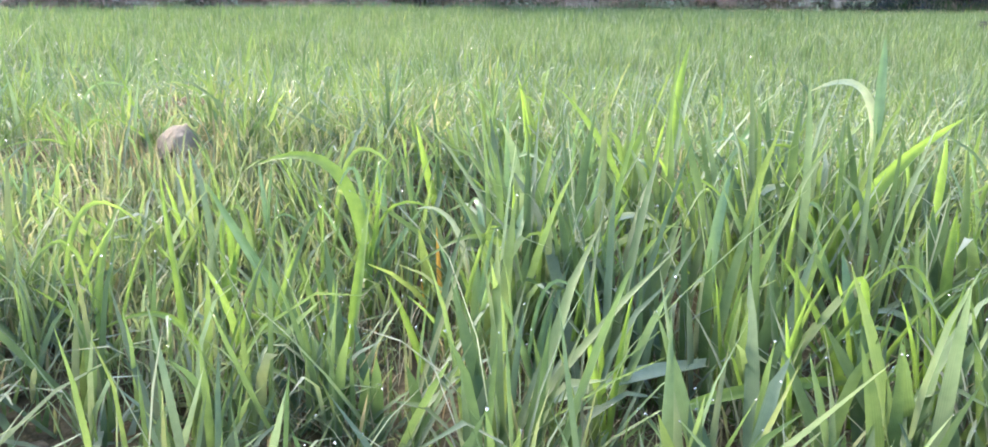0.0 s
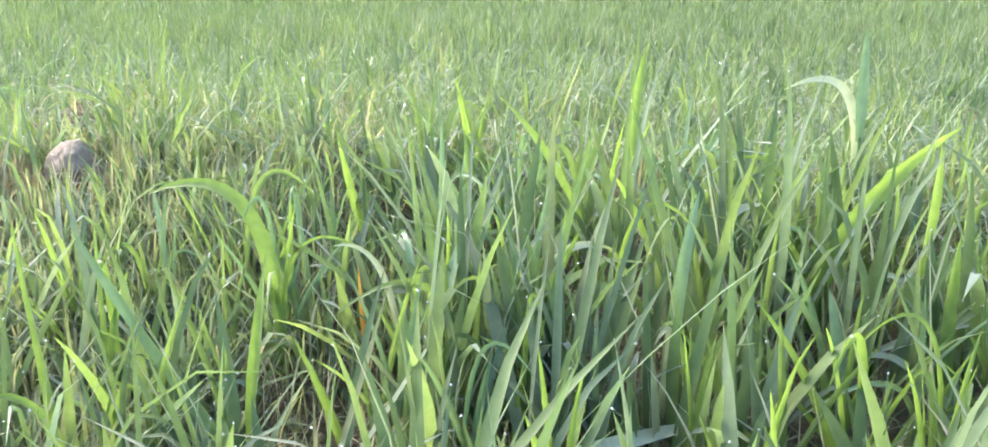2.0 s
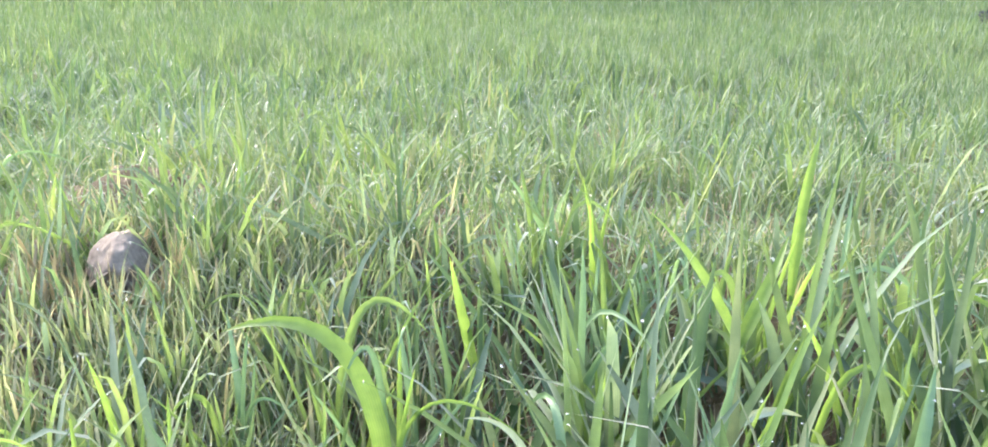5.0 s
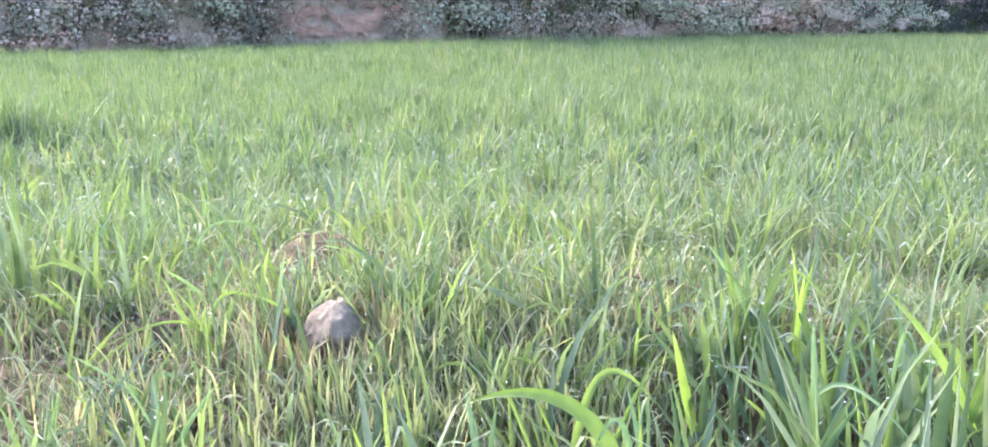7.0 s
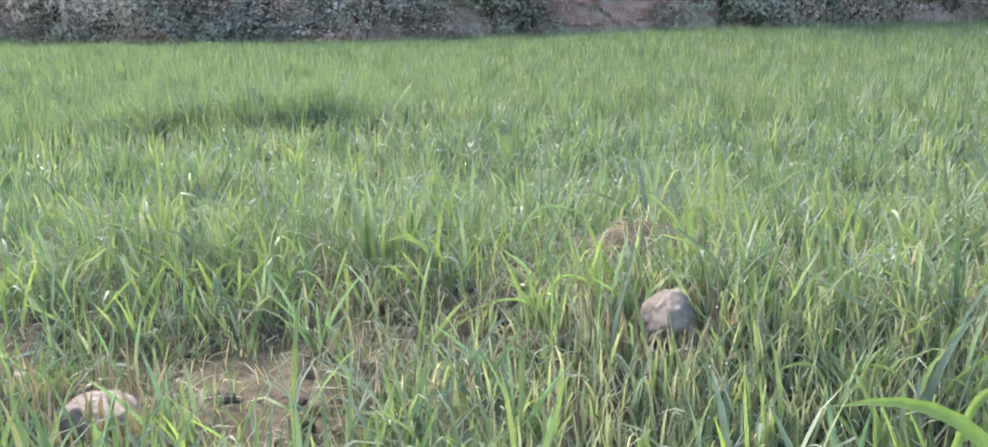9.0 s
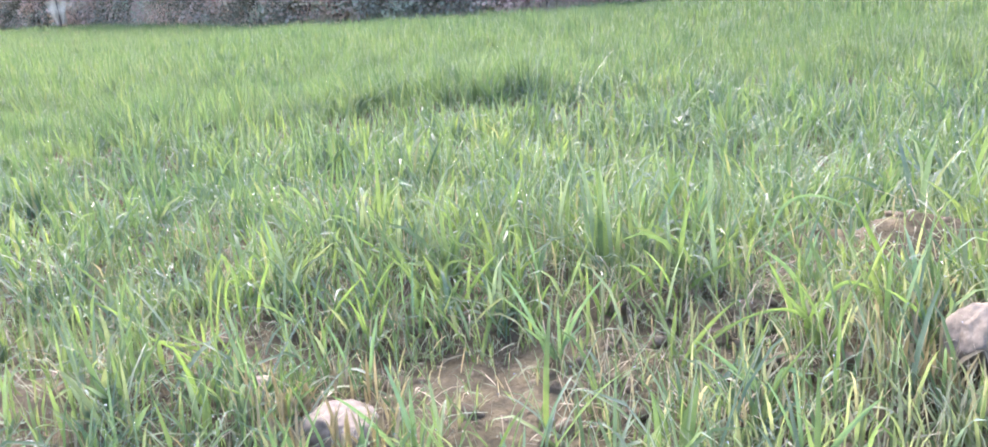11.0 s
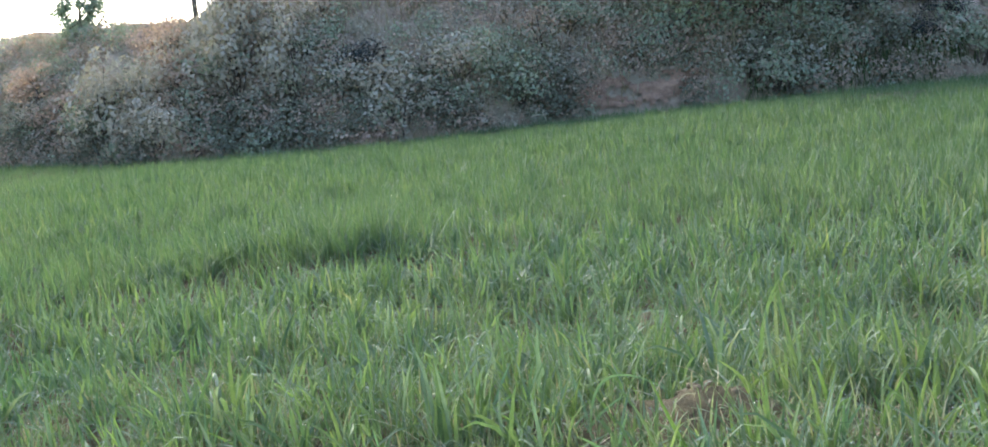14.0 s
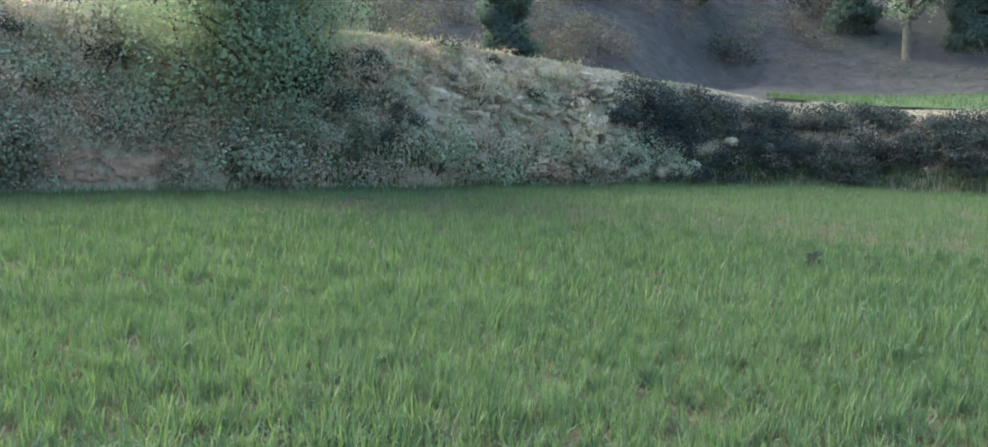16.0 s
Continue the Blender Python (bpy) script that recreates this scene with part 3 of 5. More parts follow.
def build_clods():
    rng = np.random.RandomState(12)
    shapes = []
    for _ in range(8):
        bm = lump(rng, 1.0, 0.65, 0.55, 1)
        shapes.append((np.array([v.co[:] for v in bm.verts]), np.array([[v.index for v in f.verts] for f in bm.faces])))
        bm.free()
    vs, fs, count = [], [], 0
    for k in range(3800):
        if k % 2:
            cx, cy, r, _ = BARE[rng.randint(len(BARE))]
            x, y = cx + rng.randn() * r * 0.7, cy + rng.randn() * r * 0.7
        else:
            x, y = -2.4 + rng.rand() * 4.0, 0.45 + rng.rand() * 2.6
        sv, sf = shapes[k % 8]
        size = 0.003 + 0.012 * rng.rand() ** 4
        t = rng.rand() * 6.283
        rot = np.array([[math.cos(t), -math.sin(t), 0], [math.sin(t), math.cos(t), 0], [0, 0, 1]])
        z = float(ground_z(np.array(x), np.array(y))) + size * 0.1
        vs.append(sv @ rot.T * size + (x, y, z))
        fs.append(sf + count)
        count += len(sv)
    tagged(mesh_object("soil_clods", np.concatenate(vs), np.concatenate(fs), CLOD), "brown crumbs and clods of loose earth", "soil", kind="stuff")
    # dead straws lying on the soil
    n = 750
    c = np.array([BARE[i][:2] for i in rng.randint(len(BARE), size=n)])
    x, y = c[:, 0] + rng.randn(n) * 0.16, c[:, 1] + rng.randn(n) * 0.16
    v, f, uv, _ = blades(rng, x, y, ground_z(x, y) + 0.006, 0.04 + 0.08 * rng.rand(n), 0.0015 + 0.002 * rng.rand(n), 3, 2, 4.2, 0.4)
    v[:, 2] = np.maximum(v[:, 2], ground_z(v[:, 0], v[:, 1]) + 0.003)
    def tangle(name, count, material, long, wide, lean, label, kind):
        """Thin blades leaning over one another round the stones and bare places."""
        c = np.array([BARE[i] for i in rng.randint(len(BARE), size=count)])
        x, y = c[:, 0] + rng.randn(count) * (0.10 + 0.6 * c[:, 2]), c[:, 1] + rng.randn(count) * (0.08 + 0.5 * c[:, 2])
        near = (np.hypot(x + 0.4, y - 1.3) < 1.9) & (np.hypot(x + 0.48, y - 1.34) > 0.05) & (np.hypot(x + 1.045, y - 0.935) > 0.05) & (y > 0.8) & (rng.rand(count) < 0.25 + crop_cover(x, y))
        x, y = x[near], y[near]
        v, f, uv, _ = blades(rng, x, y, ground_z(x, y) - 0.002, long * (0.4 + 0.9 * rng.rand(len(x))), wide * (0.6 + 0.8 * rng.rand(len(x))), 4, 2, lean, 1.6, 0.2)
        v[:, 2] = np.maximum(v[:, 2], ground_z(v[:, 0], v[:, 1]) + 0.002)
        tagged(mesh_object(name, v, f, material, uv), label, kind, kind="stuff")

    a = rng.rand(150) * 6.283
    x, y = np.r_[-0.478 + 0.062 * np.cos(a[:95]), -1.045 + 0.066 * np.cos(a[95:])], np.r_[1.345 + 0.058 * np.sin(a[:95]), 0.935 + 0.062 * np.sin(a[95:])]
    v, f, uv, _ = blades(rng, x, y, ground_z(x, y) - 0.003, 0.03 + 0.05 * rng.rand(150), 0.003 + 0.003 * rng.rand(150), 4, 3, 0.8, 1.4, 0.1)
    n = 130                                # taller ones before the stones
    a = np.pi * (1.02 + 0.96 * rng.rand(n))
    far = 0.055 + 0.05 * rng.rand(n)
    x = np.where(rng.rand(n) < 0.62, -0.478, -1.045)
    y = np.where(x > -0.7, 1.345, 0.935) + far * np.sin(a)
    x = x + far * 1.1 * np.cos(a)
    v2, f2, uv2, _ = blades(rng, x, y, ground_z(x, y) - 0.003, 0.045 + 0.05 * rng.rand(n), 0.003 + 0.0035 * rng.rand(n), 4, 3, 0.5, 1.0, 0.05)
    v, f, uv = np.concatenate([v, v2]), np.concatenate([f, f2 + len(v)]), np.concatenate([uv, uv2])
    tagged(mesh_object("wheat_at_stones", v, f, WHEAT, uv), "short green blades growing close round the stones", "wheat crop", kind="stuff")
    n = 3600
    x, y = -0.36 + 0.17 * rng.randn(n), 1.20 + 0.17 * rng.randn(n)
    keep = (np.hypot(x + 0.478, y - 1.345) > 0.06) & (y > 0.85) & (rng.rand(n) < 0.15 + crop_cover(x, y))
    x, y = x[keep], y[keep]
    v2, f2, uv2, _ = blades(rng, x, y, ground_z(x, y) - 0.003, 0.04 + 0.055 * rng.rand(len(x)), 0.0022 + 0.0026 * rng.rand(len(x)), 4, 2, 0.8, 1.3, 0.1)
    tagged(mesh_object("thin_wheat", v2, f2, TILLER_PALE, uv2), "thin pale wheat blades growing beside the grey stone", "wheat crop", kind="stuff")
    tangle("dry_blades", 3800, STRAW, 0.05, 0.0016, 1.5, "thin dead straw blades leaning among the wheat", "straw")
    tangle("thin_grass", 9000, TILLER, 0.055, 0.0022, 1.35, "fine pale green blades tangled over bare soil", "wheat crop")
    tagged(mesh_object("straw_litter", v, f, STRAW, uv), "dead pale straws lying on the soil", "straw", kind="stuff")


build_clods()


def scaled(x, y, z, turn, k, kz=1.0):
    return pose(x, y, z, 0, 0, turn) @ Matrix.Diagonal((k, k, k * kz, 1))


def large_clods():
    """Single lumps of dry earth on the bare places round the stones."""
    rng = np.random.RandomState(13)
    kinds = []
    for k in range(5):
        bm = lump(rng, 1.0, 0.68, 0.5, 2)
        me = bpy.data.meshes.new("soil_clod")
        bm.to_mesh(me)
        bm.free()
        me.materials.append(CLOD)
        kinds.append(me)
    homes = [b for b in BARE if -2.0 < b[0] < -0.3 and 0.9 < b[1] < 1.8]
    for k in range(48):
        cx, cy, r, _ = homes[k % len(homes)]
        x, y, size = cx + rng.randn() * r * 0.6, cy + rng.randn() * r * 0.6, 0.010 + 0.016 * rng.rand() ** 2
        if math.hypot(x + 0.48, y - 1.34) < 0.07 or math.hypot(x + 1.045, y - 0.935) < 0.07:
            continue
        ob = new("soil_clod", kinds[k % 5])
        ob.matrix_basis = scaled(x, y, float(ground_z(np.array(x), np.array(y))) + size * 0.25, rng.rand() * 360, size)
        tagged(ob, "lump of dry brown earth lying on bare soil", "clod", "earth clods by the stones")


def field_stone(x, y, size, squash, turn, seed, label, bed=0.7, facets=()):
    """A weathered stone: a swollen lump worn flat on some sides, with a pitted skin."""
    rng = np.random.RandomState(seed)
    bm = lump(rng, size, squash, 0.22, 5)
    for n, d, k in facets:
        nn = Vector(n).normalized()
        for v in bm.verts:
            over = v.co.dot(nn) - d * size
            if over > 0:
                v.co -= nn * over * k
    bmesh.ops.smooth_vert(bm, verts=bm.verts, factor=0.5, use_axis_x=True, use_axis_y=True, use_axis_z=True)
    off = Vector(rng.rand(3) * 40)
    for v in bm.verts:
        way = v.co.normalized()
        v.co += way * size * (0.05 * noise.noise(way * 4.5 + off) + 0.022 * noise.noise(way * 13 + off))
    me = bpy.data.meshes.new("field_stone")
    bm.to_mesh(me)
    bm.free()
    for p in me.polygons:
        p.use_smooth = True
    me.materials.append(ROCK)
    ob = new("field_stone", me)
    z = float(ground_z(np.array(x), np.array(y)))
    ob.matrix_world = pose(x, y, z + size * squash * bed, 0, 0, turn)
    return tagged(ob, label, "stone", "stones in the field")


field_stone(-0.480, 1.348, 0.037, 1.1, 20, 5, "rounded grey stone standing among the wheat on soil", 0.92,
            (((0.9, -0.15, 0.35), 0.62, 0.8), ((-0.75, -0.55, 0.55), 0.72, 0.7), ((0.1, -0.3, 1.0), 0.9, 0.8), ((-0.2, 0.9, 0.4), 0.7, 0.7)))
field_stone(-1.045, 0.935, 0.047, 0.55, 70, 9, "flat pale grey stone half sunk in bare soil", 0.30, (((0.2, -0.2, 1.0), 0.42, 0.8), ((-0.8, -0.5, 0.4), 0.7, 0.7)))
field_stone(-1.20, 0.925, 0.03, 0.7, 10, 14, "small grey stone on bare soil")

large_clods()


# ---- the bank behind the field ----
def build_bank():
    s = np.arange(3.0, foot_len[-1] - 3, 0.22)
    f = np.r_[-0.12, np.linspace(0, 1, 16), 1.12]
    ss, ff = np.meshgrid(s, f)
    x, y, z = bank_point(ss, np.clip(ff, 0, 1))
    x0, y0, tx, ty, h = foot_at(ss)
    low, top = ff < 0, ff > 1
    x, y, z = np.where(low, x0, x), np.where(low, y0, y), np.where(low, -0.3, z)
    x, y, z = np.where(top, x - ty * 1.6, x), np.where(top, y + tx * 1.6, y), np.where(top, z - 0.1, z)
    nx, ny = len(s), len(f)
    idx = np.arange(nx * ny).reshape(ny, nx)
    faces = np.stack([idx[:-1, :-1], idx[:-1, 1:], idx[1:, 1:], idx[1:, :-1]], -1).reshape(-1, 4)
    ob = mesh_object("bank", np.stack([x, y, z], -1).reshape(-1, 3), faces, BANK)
    tagged(ob, "steep overgrown earth bank of a field terrace", "bank", kind="structure")
    return ob


bank = build_bank()


def build_hill():
    """The ground above the bank: a terrace, then a scrub hillside."""
    s = np.arange(3.0, foot_len[-1] - 3, 0.8)
    d = np.r_[0, 0.6, 1.5, 3, 4.5, 6, 7.5, 9, 10.5, 12, 14, 16, 18, 20, 23, 26, 30, 40]
    ss, dd = np.meshgrid(s, d)
    x0, y0, tx, ty, h = foot_at(ss)
    cx, cy, _ = bank_point(ss, np.ones(ss.shape))
    far = np.hypot(cx, cy)
    x, y = cx * (1 + (dd + 0.1) / far), cy * (1 + (dd + 0.1) / far)
    east = -np.degrees(np.arctan2(-x, y))
    top = np.interp(east, [-90, -52, -49, -45, -42, -38, -33, -28, -20, 0, 60], [3.5, 4.6, 7.6, 9.8, 11.0, 11.5, 11.8, 13.5, 15, 15.5, 15])
    flat = np.interp(east, [-60, -36, -20, 0, 8, 12, 30, 60], [0.6, 1.0, 2.2, 3.5, 5, 9, 10, 10])
    reach = np.hypot(x, y)
    k = np.clip((dd - flat) / 20.0, 0, 1)
    k = k * (1.6 - 0.6 * k)
    goal = np.maximum(0.6 + reach * np.tan(np.radians(top)), h - 1.5)
    slope = np.interp(east, [0, 10, 14, 40], [0.0, 0.04, 0.10, 0.10])
    z = h - 0.06 + slope * np.minimum(dd, flat)
    z = z + (goal - z) * k + k * (1.0 - k * 0.6) * 0.6 * wave_noise(x, y, 41, 0.45) + np.minimum(1, k * 6) * 0.12 * wave_noise(x, y, 42, 1.4)
    z = np.where(dd == 0, h - 0.3, z)
    nx, ny = len(s), len(d)
    idx = np.arange(nx * ny).reshape(ny, nx)
    faces = np.stack([idx[:-1, :-1], idx[:-1, 1:], idx[1:, 1:], idx[1:, :-1]], -1).reshape(-1, 4)
    places = np.stack([x, y, z], -1)
    ob = mesh_object("hillside", places.reshape(-1, 3), faces, HILL)
    tagged(ob, "brown scrub hillside rising behind the terrace", "hill", kind="structure")
    return s, d, places


hill_s, hill_d, hill_places = build_hill()


def hill_point(s, d):
    """A place on the hillside, s along the bank and d metres behind its crest."""
    i = np.clip((s - hill_s[0]) / 0.8, 0, len(hill_s) - 1.001)
    j = np.clip(np.interp(d, hill_d, np.arange(len(hill_d))), 0, len(hill_d) - 1.001)
    a, b = int(i), int(j)
    u, v = i - a, j - b
    p = hill_places
    return Vector((1 - u) * (1 - v) * p[b, a] + u * (1 - v) * p[b, a + 1] + (1 - u) * v * p[b + 1, a] + u * v * p[b + 1, a + 1])


# ---- plants on the bank and beyond ----
def tube(bm, points, radii, sides=6):
    """A tapering tube through points, added to bm."""
    rings = []
    for k, (p, r) in enumerate(zip(points, radii)):
        a = points[max(0, k - 1)]
        b = points[min(len(points) - 1, k + 1)]
        q = (Vector(b) - Vector(a)).to_track_quat("Z", "Y")
        rings.append([bm.verts.new(Vector(p) + q @ Vector((math.cos(i * 6.2832 / sides) * r, math.sin(i * 6.2832 / sides) * r, 0))) for i in range(sides)])
    for r1, r2 in zip(rings, rings[1:]):
        for i in range(sides):
            bm.faces.new((r1[i], r1[(i + 1) % sides], r2[(i + 1) % sides], r2[i]))
    bm.faces.new(rings[-1])


def leaf_cloud(rng, centres, per, spread, size):
    """Small pointed leaves scattered round the given centres; returns verts and faces."""
    c = np.repeat(np.asarray(centres, float), per, axis=0)
    n = len(c)
    ball = rng.randn(n, 3)
    ball /= np.linalg.norm(ball, axis=1)[:, None]
    p = c + ball * (1.75 * spread * rng.rand(n, 1) ** 0.22) * np.array([1, 1, 0.8]) + rng.randn(n, 3) * 0.15 * spread
    up = ball + np.array([0, 0, 0.3]) + 0.2 * rng.randn(n, 3)      # leaves face out of their clump
    up /= np.linalg.norm(up, axis=1)[:, None]
    d = np.cross(up, rng.randn(n, 3))
    d /= np.linalg.norm(d, axis=1)[:, None]
    w = np.cross(up, d)
    L = size * (0.6 + 0.8 * rng.rand(n))[:, None]
    W = L * 0.42
    v = np.stack([p - d * L * 0.5 + w * W, p - d * L * 0.5 - w * W, p + d * L * 0.5], 1)
    f = np.arange(n)[:, None] * 3 + np.array([[0, 1, 2]])
    v = v.reshape(-1, 3)
    return v, f


def make_shrub(seed, width, height, leaf, leaf_size, per, label, lumps=21, upright=False):
    rng = np.random.RandomState(seed)
    root = new("shrub")
    bm = bmesh.new()
    centres = []
    for k in range(lumps):
        a, q = rng.rand() * 6.283, rng.rand() ** 0.6
        hgt = height * (0.12 + 0.85 * rng.rand() * (1 - 0.55 * q ** 2)) if not upright else height * (0.2 + 0.8 * rng.rand())
        tip = np.array([math.cos(a) * q * width * 0.5, math.sin(a) * q * width * 0.5, hgt])
        centres.append(tip)
        if k % 2 == 0:
            mid = tip * (0.45, 0.45, 0.6) + rng.randn(3) * 0.03 * width
            tube(bm, [(tip[0] * 0.1, tip[1] * 0.1, -0.15), tuple(mid), tuple(tip)], [0.014 * width + 0.004, 0.008 * width + 0.003, 0.003], 3)
    part("stem", bm, BARK, root)
    v, f = leaf_cloud(rng, centres, per, 0.13 * width, leaf_size)
    v[:, 2] = np.maximum(v[:, 2], -0.05)
    mesh_object("foliage", v, f, leaf, parent=root, smooth=False)
    return tagged(root, label, "shrub", "shrubs on the bank")


GREEN_SHRUB = "dark green leafy shrub rooted in the steep bank"
GREY_SHRUB = "grey-green shrub rooted in the steep bank, paled for haze"
BROWN_SHRUB = "dry brown shrub rooted in the steep bank"
KINDS = [
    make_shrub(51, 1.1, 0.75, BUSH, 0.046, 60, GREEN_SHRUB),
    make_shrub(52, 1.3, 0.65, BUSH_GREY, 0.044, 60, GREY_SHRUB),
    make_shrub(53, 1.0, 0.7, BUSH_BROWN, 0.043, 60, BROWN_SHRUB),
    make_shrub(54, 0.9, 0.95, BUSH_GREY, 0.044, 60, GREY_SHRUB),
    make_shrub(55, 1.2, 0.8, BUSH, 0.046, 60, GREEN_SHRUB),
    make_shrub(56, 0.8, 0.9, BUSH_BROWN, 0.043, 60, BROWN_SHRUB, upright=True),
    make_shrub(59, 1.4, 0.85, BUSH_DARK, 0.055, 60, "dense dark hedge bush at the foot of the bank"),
]
SCRUB = [tagged(make_shrub(57, 1.6, 1.0, BUSH_DARK, 0.06, 60, "x"), "dull green scrub bush on the hillside above the bank", group="shrubs on the hillside"),
         tagged(make_shrub(58, 1.5, 0.9, HILL_BROWN, 0.05, 60, "x"), "brown scrub bush on the hillside above the bank", group="shrubs on the hillside")]
# kept out of the face where the stones and the bare cut show
def stony(s, f):
    return (60.3 < s < 67.5 and 0.18 < f < 0.9) or (54.6 < s < 57.0 and f < 0.27)


def plant_bank():
    rng = np.random.RandomState(77)
    used = [False] * len(KINDS)
    spots = []
    for _ in range(228):
        s, f = 32 + rng.rand() * 50, rng.rand() ** 1.1 * 0.97
        if (s < 50.5 and f > 0.8) or (59.5 < s < 68 and f > 0.8) or (stony(s, f) and rng.rand() < 0.82):
            continue
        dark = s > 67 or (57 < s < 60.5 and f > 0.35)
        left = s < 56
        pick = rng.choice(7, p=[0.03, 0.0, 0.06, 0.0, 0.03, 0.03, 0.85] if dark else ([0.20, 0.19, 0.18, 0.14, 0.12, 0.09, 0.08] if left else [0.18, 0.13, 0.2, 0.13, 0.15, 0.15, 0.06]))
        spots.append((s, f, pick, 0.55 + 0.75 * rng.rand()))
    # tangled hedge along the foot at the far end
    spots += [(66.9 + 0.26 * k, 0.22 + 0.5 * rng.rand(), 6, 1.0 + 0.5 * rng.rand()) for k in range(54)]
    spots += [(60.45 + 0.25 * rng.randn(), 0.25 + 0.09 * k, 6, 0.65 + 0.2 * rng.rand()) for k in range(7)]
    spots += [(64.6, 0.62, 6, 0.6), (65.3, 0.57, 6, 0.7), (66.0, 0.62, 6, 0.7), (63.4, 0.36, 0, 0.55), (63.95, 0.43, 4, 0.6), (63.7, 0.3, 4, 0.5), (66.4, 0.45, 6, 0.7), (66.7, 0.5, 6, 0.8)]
    for s, f, pick, k in spots:
        x, y, z = (float(q) for q in bank_point(np.array(s), np.array(f)))
        m = scaled(x, y, z - 0.08, rng.rand() * 360, k, 0.75 + 0.4 * rng.rand())
        if used[pick]:
            copy_thing(KINDS[pick], m)
        else:
            used[pick] = True
            KINDS[pick].matrix_basis = m
    for k in range(24):                      # bushes that stand out on the hillside
        s, d = 49 + rng.rand() * 36, 1.5 + rng.rand() ** 0.8 * 20
        p = hill_point(s, d)
        if (p.x > 3.0 and d < 9.5) or (s < 49.5 and d > 2):
            continue
        copy_thing(SCRUB[k % 2], scaled(p.x, p.y, p.z - 0.15, rng.rand() * 360, 0.9 + 1.2 * rng.rand()))
    for k in range(2):
        p = hill_point(60 + 3 * k, 6.0 + k)
        SCRUB[k].matrix_basis = scaled(p.x, p.y, p.z - 0.15, 0, 1.0)


def low_growth():
    """Brambles, dry weeds and seedlings that cover the bank's face between the shrubs, and scrub over the far hillside."""
    rng = np.random.RandomState(79)
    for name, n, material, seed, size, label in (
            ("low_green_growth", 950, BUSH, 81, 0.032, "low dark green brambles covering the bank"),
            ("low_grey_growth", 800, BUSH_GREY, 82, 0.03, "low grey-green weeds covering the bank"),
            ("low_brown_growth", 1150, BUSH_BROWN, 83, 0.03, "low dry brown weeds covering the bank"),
            ("dark_foot_growth", 620, BUSH_MID, 86, 0.036, "low growth in a darker tone along the foot of the bank"),
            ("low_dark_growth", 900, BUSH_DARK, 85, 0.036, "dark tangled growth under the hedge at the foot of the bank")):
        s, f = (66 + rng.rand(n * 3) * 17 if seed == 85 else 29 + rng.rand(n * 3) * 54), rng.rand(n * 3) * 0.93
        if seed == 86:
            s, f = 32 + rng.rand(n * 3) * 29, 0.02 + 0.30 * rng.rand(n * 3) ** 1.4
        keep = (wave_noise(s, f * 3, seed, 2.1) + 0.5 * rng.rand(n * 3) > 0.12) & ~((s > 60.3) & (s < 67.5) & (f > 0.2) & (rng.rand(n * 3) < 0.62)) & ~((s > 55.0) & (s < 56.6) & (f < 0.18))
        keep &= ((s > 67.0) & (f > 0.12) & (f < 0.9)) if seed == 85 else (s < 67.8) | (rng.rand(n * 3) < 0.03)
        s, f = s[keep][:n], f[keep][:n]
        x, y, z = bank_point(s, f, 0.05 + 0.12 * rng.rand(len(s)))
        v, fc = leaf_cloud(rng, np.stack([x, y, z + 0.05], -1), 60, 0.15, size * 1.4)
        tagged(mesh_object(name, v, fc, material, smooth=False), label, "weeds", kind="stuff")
    for name, n, material, label in (("hill_scrub_green", 60, BUSH_MID, "dull grey-green scrub covering the far hillside"), ("hill_scrub_brown", 300, HILL_BROWN, "brown leafless scrub covering the far hillside")):
        places = []
        while len(places) < n:
            s, d = 49 + rng.rand() * 40, 1.5 + rng.rand() ** 0.9 * 26
            p = hill_point(s, d)
            if (p.x > 3.0 and d < 9.6) or (s < 49.5 and d > 2) or noise.noise(p * 0.35 + Vector((n, 0, 0))) < -0.2:
                continue
            size = 0.25 + 0.3 * rng.rand()
            places += [(p.x + rng.randn() * size, p.y + rng.randn() * size, p.z + 0.1 + rng.rand() * size * 1.6) for _ in range(3)]
        v, fc = leaf_cloud(rng, places, 110, 0.27, 0.055)
        tagged(mesh_object(name, v, fc, material, smooth=False), label, "scrub", kind="stuff")


def hill_thicket():
    """Bushes grown together on the slope behind the upper terrace."""
    rng = np.random.RandomState(84)
    for name, n, material, size, label in (("thicket_dark", 200, HILL_BROWN, 0.11, "dull brown thicket on the slope above the upper terrace"), ("thicket_brown", 260, HILL_BROWN, 0.11, "brown leafless thicket on the slope above the upper terrace"),
                                           ("thicket_grey", 130, BUSH_MID, 0.10, "grey-green bushes on the slope above the upper terrace")):
        places = []
        while len(places) < n:
            s, d = 58 + rng.rand() * 30, 2.5 + 17 * rng.rand() ** 1.3
            p = hill_point(s, d)
            if (p.x > 2.5 and d < 9.8) or noise.noise(p * 0.6 + Vector((n, 3, 0))) < -0.05:
                continue
            tall = 0.3 + 0.9 * rng.rand()
            places += [(p.x + rng.randn() * 0.35, p.y + rng.randn() * 0.35, p.z + tall * q) for q in (0.25, 0.55, 0.85)]
        v, fc = leaf_cloud(rng, places, 130, 0.27, size * 0.55)
        tagged(mesh_object(name, v, fc, material, smooth=False), label, "scrub", kind="stuff")


plant_bank()
low_growth()
hill_thicket()


